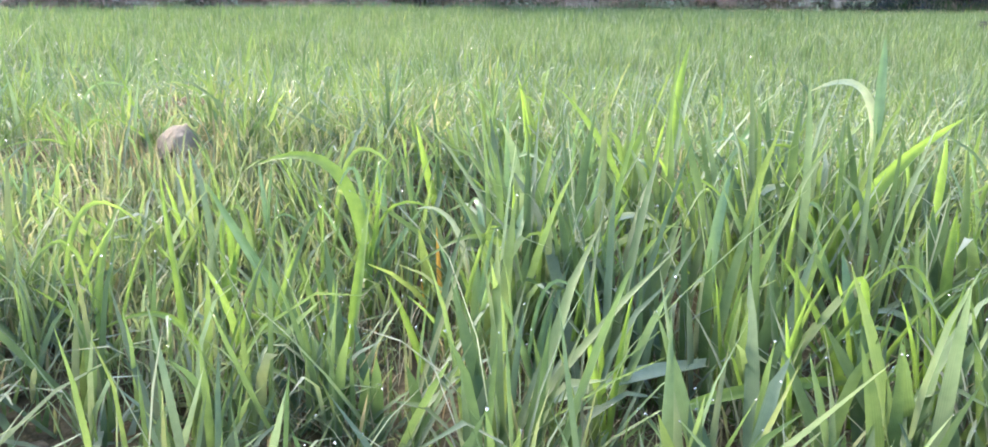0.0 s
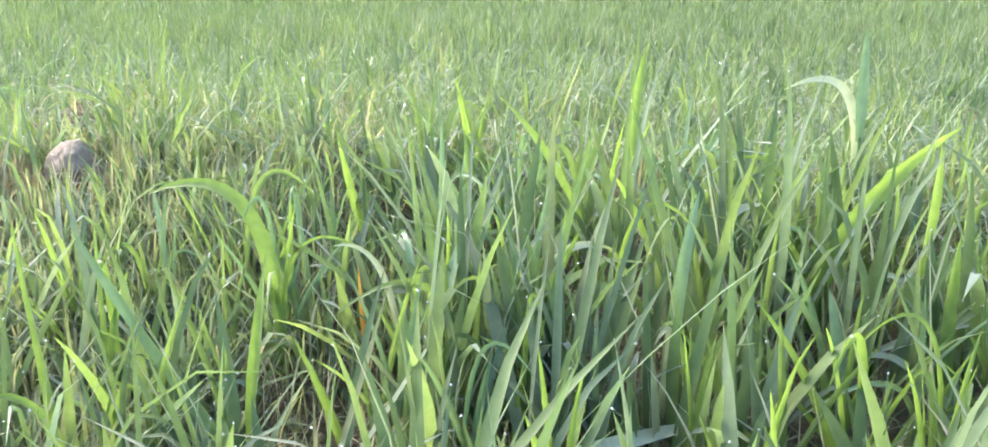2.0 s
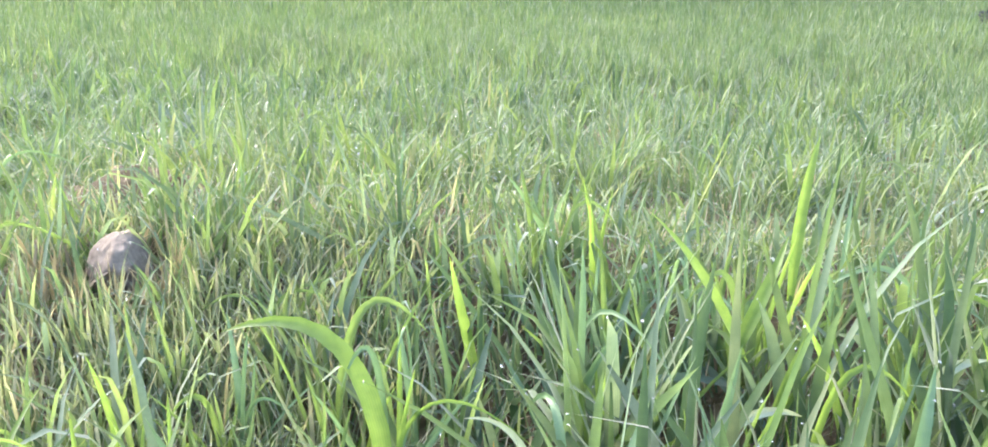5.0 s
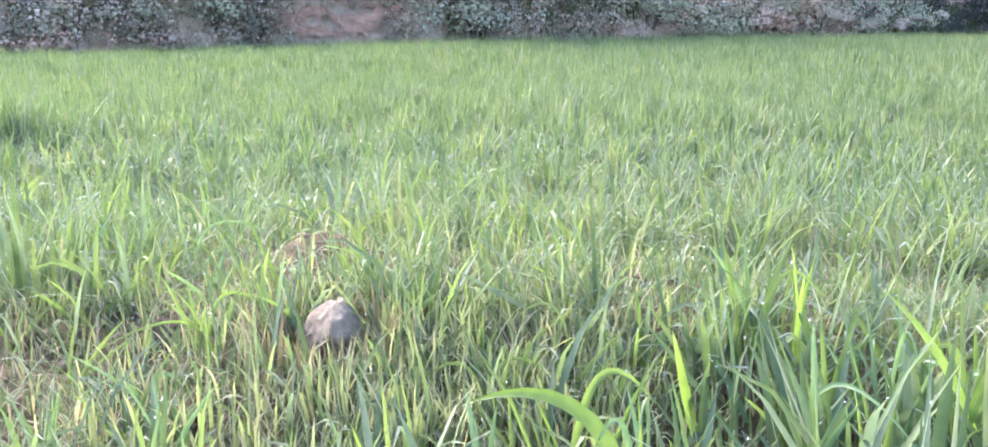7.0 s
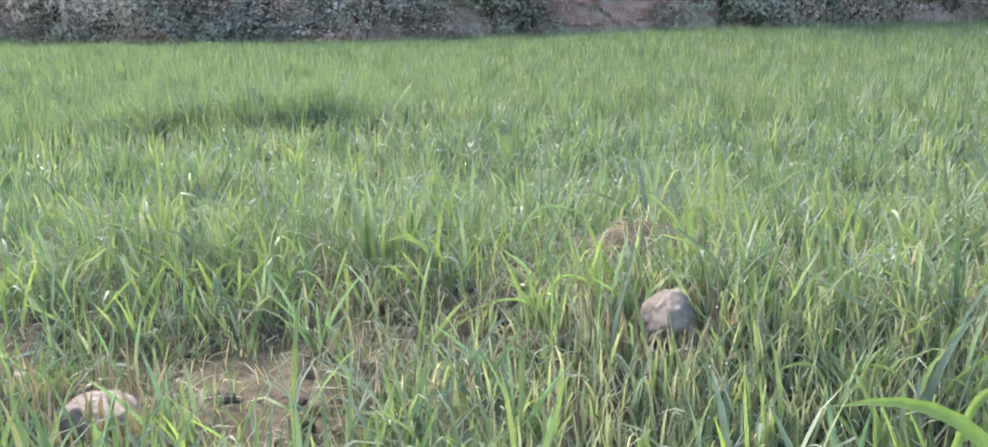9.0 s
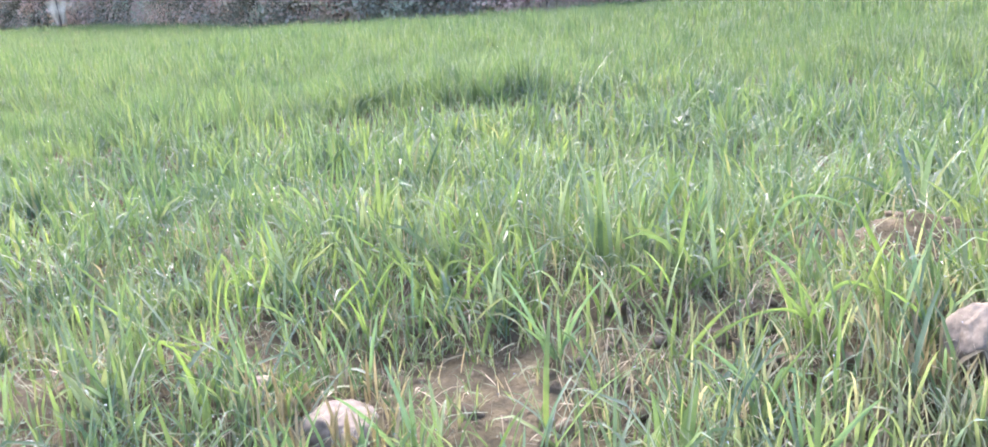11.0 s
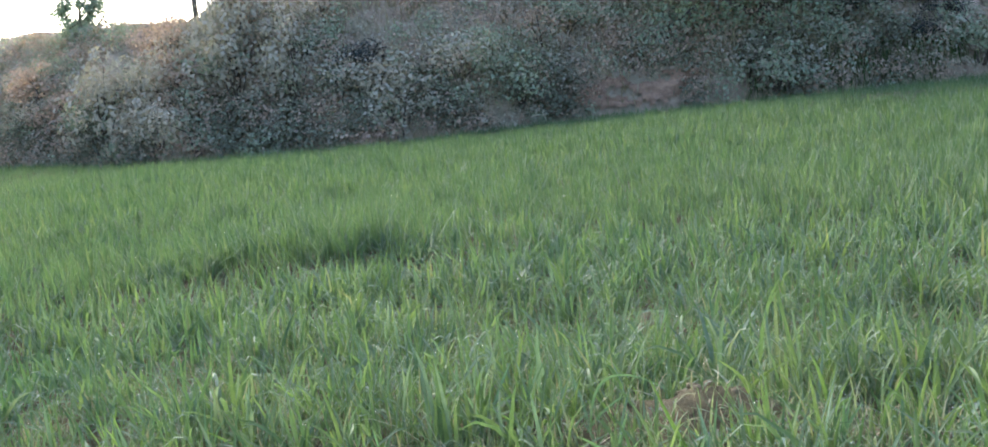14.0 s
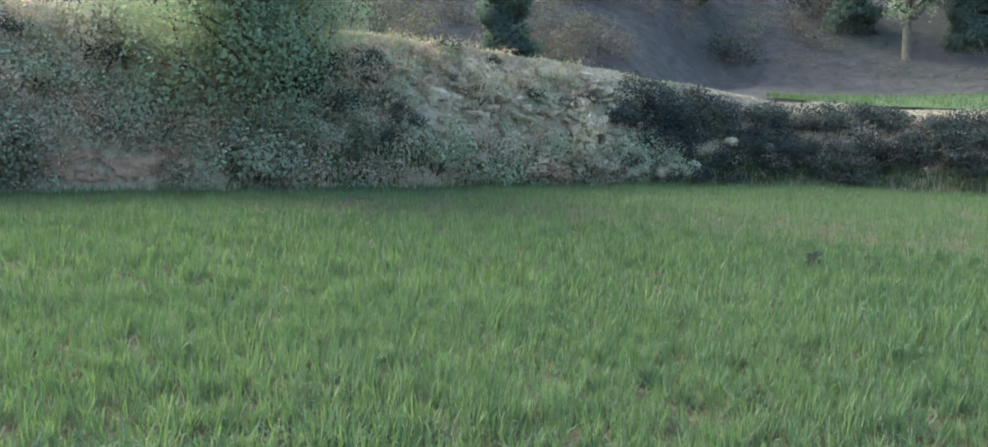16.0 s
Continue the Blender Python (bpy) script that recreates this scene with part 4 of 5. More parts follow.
def bank_grass():
    """Dry and green grass on the bank's face, its foot and its crest, each one mass."""
    rng = np.random.RandomState(88)
    for name, n, s0, s1, f0, f1, length, width, material, label in (
            ("dry_grass_on_bank", 12000, 36, 67.6, 0.02, 1.0, 0.24, 0.018, STRAW, "dry pale grass on the earth bank"),
            ("dry_grass_by_wall", 5000, 56.8, 68.5, 0.15, 0.98, 0.17, 0.018, STRAW, "short dry grass between the stones of the old wall"),
            ("green_grass_on_bank", 12000, 57, 84, 0.0, 0.22, 0.26, 0.018, WEED, "rank green weeds on the lower bank"),
            ("crest_grass", 10500, 44, 84, 0.955, 1.0, 0.06, 0.012, CREST_STRAW, "pale dry grass along the crest of the bank")):
        s, f = s0 + rng.rand(n) * (s1 - s0), f0 + (f1 - f0) * rng.rand(n)
        if name != "crest_grass":
            clump = wave_noise(s, f * 3, 90 + len(name), 2.6)
            keep = (clump > -0.15) | ((s > 66) & (material is WEED))
            s, f = s[keep], f[keep]
        x, y, z = bank_point(s, f)
        v, fc, uv, _ = blades(rng, x, y, z - 0.02, length * (0.5 + rng.rand(len(s))), width * (0.6 + 0.8 * rng.rand(len(s))), 3, 2, 0.8, 1.6)
        tagged(mesh_object(name, v, fc, material, uv), label, "grass", kind="stuff")


bank_grass()


def tall_dry_stalks():
    """A stand of tall dry reeds low on the bank."""
    rng = np.random.RandomState(91)
    for s0, f0, n, name in ((58.6, 0.22, 420, "dry_reeds"), (53.7, 0.2, 260, "dry_weeds"), (57.6, 0.2, 260, "dry_reeds")):
        s, f = s0 + rng.randn(n) * 0.35, np.clip(f0 + rng.randn(n) * 0.06, 0, 1)
        x, y, z = bank_point(s, f)
        v, fc, uv, _ = blades(rng, x, y, z - 0.03, 0.35 + 0.5 * rng.rand(n), 0.010 + 0.008 * rng.rand(n), 4, 2, 0.3, 0.5)
        tagged(mesh_object(name, v, fc, STRAW, uv), "tall dry straw-coloured stalks standing on the bank", "dry grass", kind="stuff")


tall_dry_stalks()


def earth_cut():
    """Bare reddish earth face low in the bank."""
    s, f = np.meshgrid(np.linspace(54.4, 57.2, 90), np.linspace(0.04, 0.31, 36))
    inside = 0.8 - np.abs((s - 55.8) / 1.2) ** 2 - np.abs((f - 0.12) / 0.085) ** 2 + 0.75 * wave_noise(s, f * 8, 94, 3.5) + 0.45 * wave_noise(s, f * 8, 95, 13.0)
    x, y, z = bank_point(s, f, 0.05 + 0.035 * wave_noise(s, f * 9, 93, 7.0) + 0.02 * wave_noise(s, f * 9, 96, 19.0))
    idx = np.arange(s.size).reshape(s.shape)
    faces = np.stack([idx[:-1, :-1], idx[:-1, 1:], idx[1:, 1:], idx[1:, :-1]], -1).reshape(-1, 4)
    faces = faces[(inside.ravel()[faces] > 0.1).all(axis=1)]
    ob = mesh_object("earth_cut", np.stack([x, y, z], -1).reshape(-1, 3), faces, CUT)
    tagged(ob, "bare reddish-brown earth face at the foot of the bank", "bank", kind="structure")


earth_cut()


def block_mesh(seed):
    """A rough squared stone, about one unit."""
    rng = np.random.RandomState(seed)
    bm = bmesh.new()
    bmesh.ops.create_cube(bm, size=1.0)
    for v in bm.verts:
        v.co = Vector((v.co.x * (1 + rng.randn() * 0.2), v.co.y * (1 + rng.randn() * 0.15), v.co.z * (1 + rng.randn() * 0.24)))
    bmesh.ops.bevel(bm, geom=bm.edges[:] + bm.verts[:], offset=0.2, segments=1, affect="EDGES")
    for v in bm.verts:
        v.co += Vector(rng.randn(3) * 0.055)
    me = bpy.data.meshes.new("stone")
    bm.to_mesh(me)
    bm.free()
    me.materials.append(WALLSTONE)
    return me


def stone_wall():
    """An old dry-stone terrace wall, half fallen, in the face of the bank."""
    rng = np.random.RandomState(101)
    root = new("dry_stone_wall")
    tagged(root, "half-fallen dry-stone wall of grey-brown blocks", "wall", kind="structure")
    meshes = [block_mesh(200 + k) for k in range(8)]
    count = 0
    for row in range(11):
        f = 0.16 + row * 0.068
        s = 60.7 + rng.rand() * 0.6
        while s < 67.6:
            w = 0.11 + 0.30 * rng.rand() ** 1.7
            gap = wave_noise(np.array(s), np.array(f * 4), 103, 1.6)
            if gap > -0.1 - (0.25 if s > 62.3 else 0) and rng.rand() < 0.9 and not (s < 62.0 and rng.rand() < 0.5):
                x, y, z = (float(q) for q in bank_point(np.array(s), np.array(f), 0.02 + rng.randn() * 0.05))
                _, _, tx, ty, _ = (float(q) for q in foot_at(np.array(s)))
                ob = new("stone", meshes[rng.randint(8)])
                ob.parent = root
                ob.matrix_basis = pose(x, y, z + rng.randn() * 0.05, rng.randn() * 16, rng.randn() * 15, math.degrees(math.atan2(ty, tx)) + rng.randn() * 14) @ Matrix.Diagonal((w * 1.02, 0.24, 0.06 + 0.15 * rng.rand() ** 1.4, 1))
                count += 1
            s += w + 0.02
    verts, faces = [], []                    # rubble between the larger stones
    for k in range(420):
        s, f = 60.9 + rng.rand() * 7.0, 0.08 + 0.8 * rng.rand()
        if wave_noise(np.array(s), np.array(f * 4), 103, 1.6) < -0.45:
            continue
        x, y, z = (float(q) for q in bank_point(np.array(s), np.array(f), 0.01))
        w = 0.03 + 0.09 * rng.rand() ** 1.6
        m = pose(x, y, z, rng.rand() * 360, rng.rand() * 360, rng.rand() * 360) @ Matrix.Diagonal((w * 1.4, w, w * 0.8, 1))
        src = meshes[rng.randint(8)]
        base = len(verts)
        verts += [(m @ v.co)[:] for v in src.vertices]
        faces += [[base + i for i in p.vertices] for p in src.polygons]
    me = bpy.data.meshes.new("rubble")
    me.from_pydata(verts, [], faces)
    me.materials.append(WALLSTONE)
    tagged(new("rubble", me), "small broken stones washed out of the old wall", "rubble", kind="stuff")
    for k in range(46):                      # fallen stones at its foot
        s = 63.6 + rng.rand() * 5.0
        x, y, z = (float(q) for q in bank_point(np.array(s), np.array(0.06 + 0.09 * rng.rand()), 0.16))
        w = 0.09 + 0.13 * rng.rand()
        ob = new("fallen_stone", meshes[rng.randint(8)])
        ob.matrix_basis = pose(x, y, z + 0.03, rng.randn() * 20, rng.randn() * 20, rng.rand() * 360) @ Matrix.Diagonal((w * 1.3, w, w * 0.7, 1))
        tagged(ob, "grey stone fallen from the wall among weeds", "stone", "fallen stones")
    for s, f, w in ((68.0, 0.75, 0.42), (65.65, 0.38, 0.36), (65.25, 0.36, 0.26), (69.75, 0.35, 0.22), (70.75, 0.32, 0.22)):
        x, y, z = (float(q) for q in bank_point(np.array(s), np.array(f), 0.25 if s > 69 else 0.10))
        ob = new("boulder", meshes[3])
        ob.matrix_basis = pose(x, y, z, 5, 8, 40 + s) @ Matrix.Diagonal((w * 1.4, w, w * 0.75, 1))
        tagged(ob, "large pale boulder set in the bank", "boulder", "boulders in the bank")


stone_wall()


def make_tree(name, seed, height, crown, trunk_r, leaf, leaves, leaf_size, label, low=0.35, spread=0.5, clump=0.16, twig=0.4):
    """Tapered trunk, forking limbs, and a crown of many small leaves round the twig ends."""
    rng = np.random.RandomState(seed)
    root = new(name)
    bm = bmesh.new()
    pts = [Vector((0.04 * height * math.sin(k * 0.9 + seed) * k / 6, 0.03 * height * math.cos(k * 1.1 + seed) * k / 6, height * 0.8 * k / 6)) for k in range(7)]
    pts[0].z = -0.3
    tube(bm, pts, [trunk_r * (1 - 0.12 * k) for k in range(7)], 8)
    part("trunk", bm, BARK, root)
    bm = bmesh.new()
    ends = []
    for k in range(16):
        t = min(1.0, low + (1 - low) * (k + rng.rand()) / 16)
        start = pts[0].lerp(pts[6], t)
        a = k * 2.4 + rng.rand() * 2.0
        reach = crown * spread * (0.55 + 0.6 * rng.rand()) * (1.15 - 0.6 * t)
        end = start + Vector((math.cos(a) * reach, math.sin(a) * reach, reach * (0.5 + 0.8 * rng.rand())))
        mid = start.lerp(end, 0.5) + Vector((0, 0, -0.08 * reach))
        r = trunk_r * (0.55 - 0.28 * t)
        tube(bm, [start, mid, end], [r, r * (0.4 + 0.5 * twig), r * 0.5 * twig], 5)
        for j in range(5):
            b0 = mid.lerp(end, j / 5)
            e2 = b0 + Vector(rng.randn(3) * reach * 0.35) + Vector((0, 0, reach * 0.25))
            tube(bm, [b0, b0.lerp(e2, 0.5), e2], [r * twig, r * twig * 0.7, 0.006 + 0.1 * r * twig], 4)
            ends += [e2[:], b0.lerp(e2, 0.6)[:]]
    part("branchwork", bm, BARK, root)
    v, f = leaf_cloud(rng, ends, leaves, clump * crown * 0.5, leaf_size)
    mesh_object("crown", v, f, leaf, parent=root, smooth=False)
    return tagged(root, label, "tree")


def stand(ob, place, turn=0.0, k=1.0):
    ob.matrix_basis = scaled(place[0], place[1], place[2], turn, k)


def on_bank(s, f):
    return tuple(float(q) for q in bank_point(np.array(s), np.array(f)))


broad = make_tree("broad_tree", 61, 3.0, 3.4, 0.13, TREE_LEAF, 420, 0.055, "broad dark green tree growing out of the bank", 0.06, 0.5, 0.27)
stand(broad, on_bank(58.0, 0.38), 30)
young = make_tree("young_tree", 62, 2.1, 1.9, 0.06, AUTUMN, 26, 0.05, "slender nearly leafless young tree on the bank's crest", 0.5, 0.5, 0.2, 0.9)
stand(young, on_bank(47.25, 0.99), 100)
leafy = make_tree("small_leafy_tree", 63, 1.8, 0.95, 0.05, TREE_LEAF, 45, 0.05, "small leafy tree on the bank's crest", 0.05, 0.55, 0.2, 0.8)
p = hill_point(48.6, 0.5)
stand(leafy, (p.x, p.y, p.z), 10)
sparse = make_tree("sparse_tree", 64, 2.6, 2.4, 0.05, AUTUMN, 70, 0.045, "sparse brownish tree on the rising ground", 0.2, 0.5, 0.2, 0.9)
p = hill_point(49.7, 3.0)
stand(sparse, (p.x, p.y, p.z), 50)
dark = make_tree("dense_dark_tree", 65, 2.4, 1.3, 0.08, TREE_DARK, 230, 0.055, "dense dark tree on the terrace above the bank", 0.08, 0.42, 0.22)
p = hill_point(51.25, 1.2)
stand(dark, (p.x, p.y, p.z - 0.2), 0)
for s, d, k, turn in ((64.2, 2.4, 1.15, 70), (72.5, 13.5, 1.7, 20), (75.0, 13.0, 1.8, 140), (69.5, 14.0, 1.5, 200)):
    p = hill_point(s, d)
    copy_thing(dark, scaled(p.x, p.y, p.z - 0.2, turn, k))
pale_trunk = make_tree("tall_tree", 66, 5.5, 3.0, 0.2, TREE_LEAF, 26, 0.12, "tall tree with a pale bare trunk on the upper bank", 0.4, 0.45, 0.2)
p = hill_point(73.7, 12.0)
stand(pale_trunk, (p.x, p.y, p.z - 0.2), 0)
for s, f, k in ((62.68, 0.93, 0.6), (63.75, 0.88, 0.45), (65.95, 1.0, 0.38)):    # small bushes on top of the wall
    x, y, z = on_bank(s, f)
    copy_thing(KINDS[6], scaled(x, y, z - 0.05, s * 40, k, 1.2))


def upper_field():
    """The next terrace, green with grass, behind the low right end of the bank."""
    s, d = np.meshgrid(np.arange(71.0, 92, 0.8), np.linspace(0.0, 8.5, 12))
    d = 0.7 + d * np.clip((s - 70.8) / 5.0, 0.03, 1)      # narrows to a point at its near end
    pl = np.array([[hill_point(a, b)[:] for a, b in zip(ra, rb)] for ra, rb in zip(s, d)])
    pl[..., 2] += 0.05
    idx = np.arange(s.size).reshape(s.shape)
    faces = np.stack([idx[:-1, :-1], idx[:-1, 1:], idx[1:, 1:], idx[1:, :-1]], -1).reshape(-1, 4)
    tagged(mesh_object("upper_terrace", pl.reshape(-1, 3), faces, TERRACE), "bright green grass of the next terrace", "grass", kind="structure")
    rng = np.random.RandomState(111)
    n = 9000
    places = [(71.0 + rng.rand() * 19, rng.rand() * 8.6) for _ in range(n)]
    base = np.array([hill_point(a, 0.6 + b * min(1, max(0.03, (a - 70.8) / 5)))[:] for a, b in places])
    v, f, uv, _ = blades(rng, base[:, 0], base[:, 1], base[:, 2] + 0.04, 0.10 + 0.1 * rng.rand(n), 0.012 + 0.01 * rng.rand(n), 2, 2, 0.6, 1.0)
    tagged(mesh_object("terrace_grass", v, f, WEED, uv), "young green crop on the upper terrace", "grass", kind="stuff")


upper_field()


def seed_heads():
    """Pale fluffy heads on thin stalks among the shrubs beside the old wall."""
    rng = np.random.RandomState(97)
    n = 150
    s, f = np.where(rng.rand(n) < 0.7, 60.0 + rng.randn(n) * 0.7, 52 + rng.rand(n) * 9), 0.2 + 0.55 * rng.rand(n)
    x, y, z = bank_point(s, f, 0.1)
    v, fc, _, tips = blades(rng, x, y, z - 0.05, 0.35 + 0.3 * rng.rand(n), np.full(n, 0.006), 3, 2, 0.35, 0.4, 0.0)
    hv, hf = dew(rng, tips, 0.024)
    quads = np.concatenate([fc, np.c_[hf, hf[:, 2]] + len(v)])
    me = bpy.data.meshes.new("seed_heads")
    me.from_pydata(np.concatenate([v, hv]).tolist(), [], [list(dict.fromkeys(q)) for q in quads.tolist()])
    me.materials.append(PALE)
    tagged(new("seed_heads", me), "pale fluffy seed heads on thin dry stalks", "dry weeds", kind="stuff")


seed_heads()


def field_weeds():
    """Dark weeds that stand up out of the even crop."""
    weed = tagged(make_shrub(60, 0.30, 0.34, BUSH_DARK, 0.03, 26, "dark green weed standing up out of the wheat", 12, True), category="weed", group="weeds in the field")
    spots = [(2.68, 8.66, 0.62), (3.3, 8.75, 0.55), (3.92, 9.0, 0.5), (0.55, 9.0, 0.4), (2.0, 10.4, 0.45), (-3.37, 2.15, 0.3)]
    for k, (x, y, size) in enumerate(spots):
        m = scaled(x, y, float(ground_z(np.array(x), np.array(y))) - 0.02, 70 * k, size)
        if k:
            copy_thing(weed, m)
        else:
            weed.matrix_basis = m


field_weeds()


def pale_branch():
    """A short bleached stick lying at the foot of the bank."""
    bm = bmesh.new()
    x, y, _ = on_bank(54.35, 0.035)
    g = float(ground_z(np.array(x), np.array(y)))
    root = [(x - 0.12, y - 0.40, g + 0.16), (x - 0.04, y - 0.34, g + 0.19), (x + 0.06, y - 0.27, g + 0.18), (x + 0.15, y - 0.21, g + 0.21)]
    tube(bm, root, [0.012, 0.016, 0.014, 0.008], 6)
    tube(bm, [root[2], (x + 0.08, y - 0.24, g + 0.10), (x + 0.1, y - 0.16, g - 0.02)], [0.010, 0.008, 0.006], 6)
    me = bpy.data.meshes.new("bleached_branch")
    bm.to_mesh(me)
    bm.free()
    me.materials.append(PALE)
    tagged(new("bleached_branch", me), "short bleached white branch lying at the bank's foot", "branch")


pale_branch()


def pale_rag():
    """A pale torn sheet caught on a stick in front of the bank."""
    root = new("torn_sheet_on_stick")
    tagged(root, "pale torn plastic sheet caught on a thin stick", "rag")
    root.matrix_basis = pose(-20.4, 8.75, float(ground_z(np.array(-20.4), np.array(8.75))) - 0.2, 0, 0, 60)
    bm = bmesh.new()
    tube(bm, [(0, 0, -0.1), (0.01, 0.02, 0.4), (0.0, 0.0, 0.85)], [0.016, 0.014, 0.01], 6)
    part("stick", bm, BARK, root)
    n = 14
    u, v = np.meshgrid(np.linspace(0, 1, n), np.linspace(0, 1, n))
    wide = 0.42 * (1 - 0.55 * v)
    x = (u - 0.55) * wide + 0.04 * v
    y = 0.05 * np.sin(u * 11 + v * 3) + 0.03 * np.sin(v * 9)
    z = 0.86 - 0.52 * v - 0.10 * np.abs(u - 0.5) * (1 - v)
    idx = np.arange(n * n).reshape(n, n)
    f = np.stack([idx[:-1, :-1], idx[:-1, 1:], idx[1:, 1:], idx[1:, :-1]], -1).reshape(-1, 4)
    mesh_object("sheet", np.stack([x, y, z], -1).reshape(-1, 3), f, PALE, parent=root)


pale_rag()
p = on_bank(47.75, 1.0)
copy_thing(KINDS[4], scaled(p[0], p[1], p[2], 200, 0.45, 1.3))
p = on_bank(43.9, 1.0)
copy_thing(leafy, scaled(p[0], p[1], p[2] - 0.25, 200, 1.0))
for k in range(14):                          # low tufts of brush on the skyline
    p = on_bank(43.5 + 0.5 * k, 1.0)
    copy_thing(KINDS[(1, 2, 3)[k % 3]], scaled(p[0], p[1], p[2] - 0.08, 50 * k, 0.25 + 0.12 * math.sin(k * 2.3)))


# ---- single wheat plants by the path, leaf by leaf ----
def broad_leaf(parent, material, width, base, bend, tip, seed):
    """One wheat leaf: a folded, tapering, slightly wavy strip from base over bend to tip."""
    rng = np.random.RandomState(seed)
    base, bend, tip = Vector(base), Vector(bend), Vector(tip)
    ctrl = bend * 2 - (base + tip) * 0.5
    n, cols = 11, 5
    prev = None
    verts, uvs = [], []
    face_to = Vector((0.15 + 0.5 * rng.randn(), -1.0, 0.45 + 0.3 * rng.randn())).normalized()
    ph = rng.rand() * 6
    for k in range(n + 1):
        t = k / n
        p = base * (1 - t) ** 2 + ctrl * 2 * t * (1 - t) + tip * t * t
        d = ((ctrl - base) * (1 - t) + (tip - ctrl) * t).normalized()
        side = d.cross(face_to)
        if side.length < 0.05:
            side = d.cross(Vector((0, 0, 1)))
        side.normalize()
        if prev is not None and side.dot(prev) < 0:
            side = -side
        prev = side
        up = side.cross(d)
        half = 0.5 * width * (0.55 + 0.45 * min(1, t * 3.5)) * max(0.02, 1 - t ** 2.8) ** 0.8
        for j in range(cols):
            c = -1 + 2 * j / (cols - 1)
            q = p + side * c * half + up * (abs(c) ** 1.3 * half * 0.35 + 0.06 * width * math.sin(t * 9 + ph + c * 1.2) * abs(c))
            verts.append(q[:])
            uvs.append(((c + 1) / 2, t))
    idx = np.arange((n + 1) * cols).reshape(n + 1, cols)
    f = np.stack([idx[:-1, :-1], idx[:-1, 1:], idx[1:, 1:], idx[1:, :-1]], -1).reshape(-1, 4)
    return mesh_object("leaf", verts, f, material, np.array(uvs)[f.ravel()], parent=parent)


PLANTS = []


def wheat_plant(look_word, leaves):
    """A thing of its own: stems out of the soil and the leaves that they carry."""
    k = len(PLANTS)
    root = new("wheat_plant")
    tagged(root, look_word + " broad wheat leaves on one plant in soil", "wheat plant", "wheat plants beside the path")
    PLANTS.append(root)
    for i, (material, width, base, bend, tip) in enumerate(leaves):
        gz = float(ground_z(np.array(base[0]), np.array(base[1])))
        stem = None
        if base[2] > gz + 0.02:
            foot = Vector((base[0] + 0.012 * math.sin(k + i), base[1] + 0.01, gz - 0.01))
            bm = bmesh.new()
            tube(bm, [foot, foot.lerp(Vector(base), 0.5) + Vector((0.003, 0, 0)), Vector(base) + Vector((0, 0, 0.006))], [0.0026, 0.0024, 0.0018], 6)
            stem = part("stem", bm, HERO_GREEN, root)
        broad_leaf(stem or root, material, width, base, bend, tip, 300 + 10 * k + i)


wheat_plant("bluish green", [
    (HERO_BLUE, 0.0178, (-0.051, 0.909, -0.031), (-0.122, 0.925, 0.049), (-0.205, 0.947, 0.147)),
    (HERO_GREEN, 0.0073, (-0.063, 0.927, -0.040), (-0.117, 0.923, 0.001), (-0.186, 0.920, 0.018)),
])
wheat_plant("bright green", [
    (HERO_GREEN, 0.0175, (-0.072, 1.075, -0.040), (-0.120, 1.115, 0.127), (-0.246, 1.134, 0.131)),
])
wheat_plant("bright green", [
    (HERO_GREEN, 0.0113, (-0.514, 1.433, -0.008), (-0.590, 1.443, 0.101), (-0.670, 1.473, 0.220)),
])
wheat_plant("bright green", [
    (HERO_GREEN, 0.0152, (-0.038, 0.916, -0.066), (-0.019, 0.911, 0.060), (-0.012, 0.928, 0.143)),
])
wheat_plant("bluish green", [
    (HERO_BLUE, 0.0224, (0.097, 1.009, -0.110), (0.109, 1.022, 0.026), (0.133, 1.057, 0.150)),
    (HERO_BLUE, 0.0166, (0.080, 1.006, -0.110), (0.079, 1.013, -0.014), (0.075, 1.029, 0.069)),
])
wheat_plant("bluish green", [
    (HERO_BLUE, 0.0117, (0.065, 1.185, -0.012), (0.068, 1.211, 0.100), (0.063, 1.238, 0.207)),
])
wheat_plant("bright green", [
    (HERO_GREEN, 0.0187, (0.117, 1.032, -0.117), (0.176, 1.074, 0.006), (0.233, 1.119, 0.122)),
    (HERO_BLUE, 0.0144, (0.167, 1.098, -0.119), (0.179, 1.102, 0.022), (0.201, 1.126, 0.168)),
])
wheat_plant("bright green", [
    (HERO_GREEN, 0.0142, (0.209, 1.265, 0.099), (0.231, 1.272, 0.157), (0.251, 1.291, 0.213)),
    (HERO_GREEN, 0.0113, (0.224, 1.269, 0.083), (0.179, 1.262, 0.170), (0.123, 1.267, 0.234)),
])
wheat_plant("bluish green", [
    (HERO_BLUE, 0.0185, (0.322, 1.082, -0.085), (0.328, 1.087, 0.055), (0.346, 1.135, 0.162)),
    (HERO_PALE, 0.0119, (0.303, 1.041, -0.081), (0.292, 1.031, -0.008), (0.296, 1.046, 0.027)),
    (HERO_PALE, 0.0098, (0.314, 1.041, -0.066), (0.324, 1.030, 0.047), (0.309, 1.028, 0.041)),
])
wheat_plant("bright green", [
    (HERO_GREEN, 0.0138, (0.406, 1.012, -0.089), (0.374, 1.026, -0.007), (0.332, 1.050, 0.050)),
])
wheat_plant("pale dewy", [
    (HERO_PALE, 0.0164, (0.189, 0.865, -0.022), (0.275, 0.935, -0.013), (0.387, 1.030, -0.023)),
    (HERO_GREEN, 0.0136, (0.309, 0.848, -0.008), (0.397, 0.909, -0.003), (0.537, 0.980, -0.010)),
])
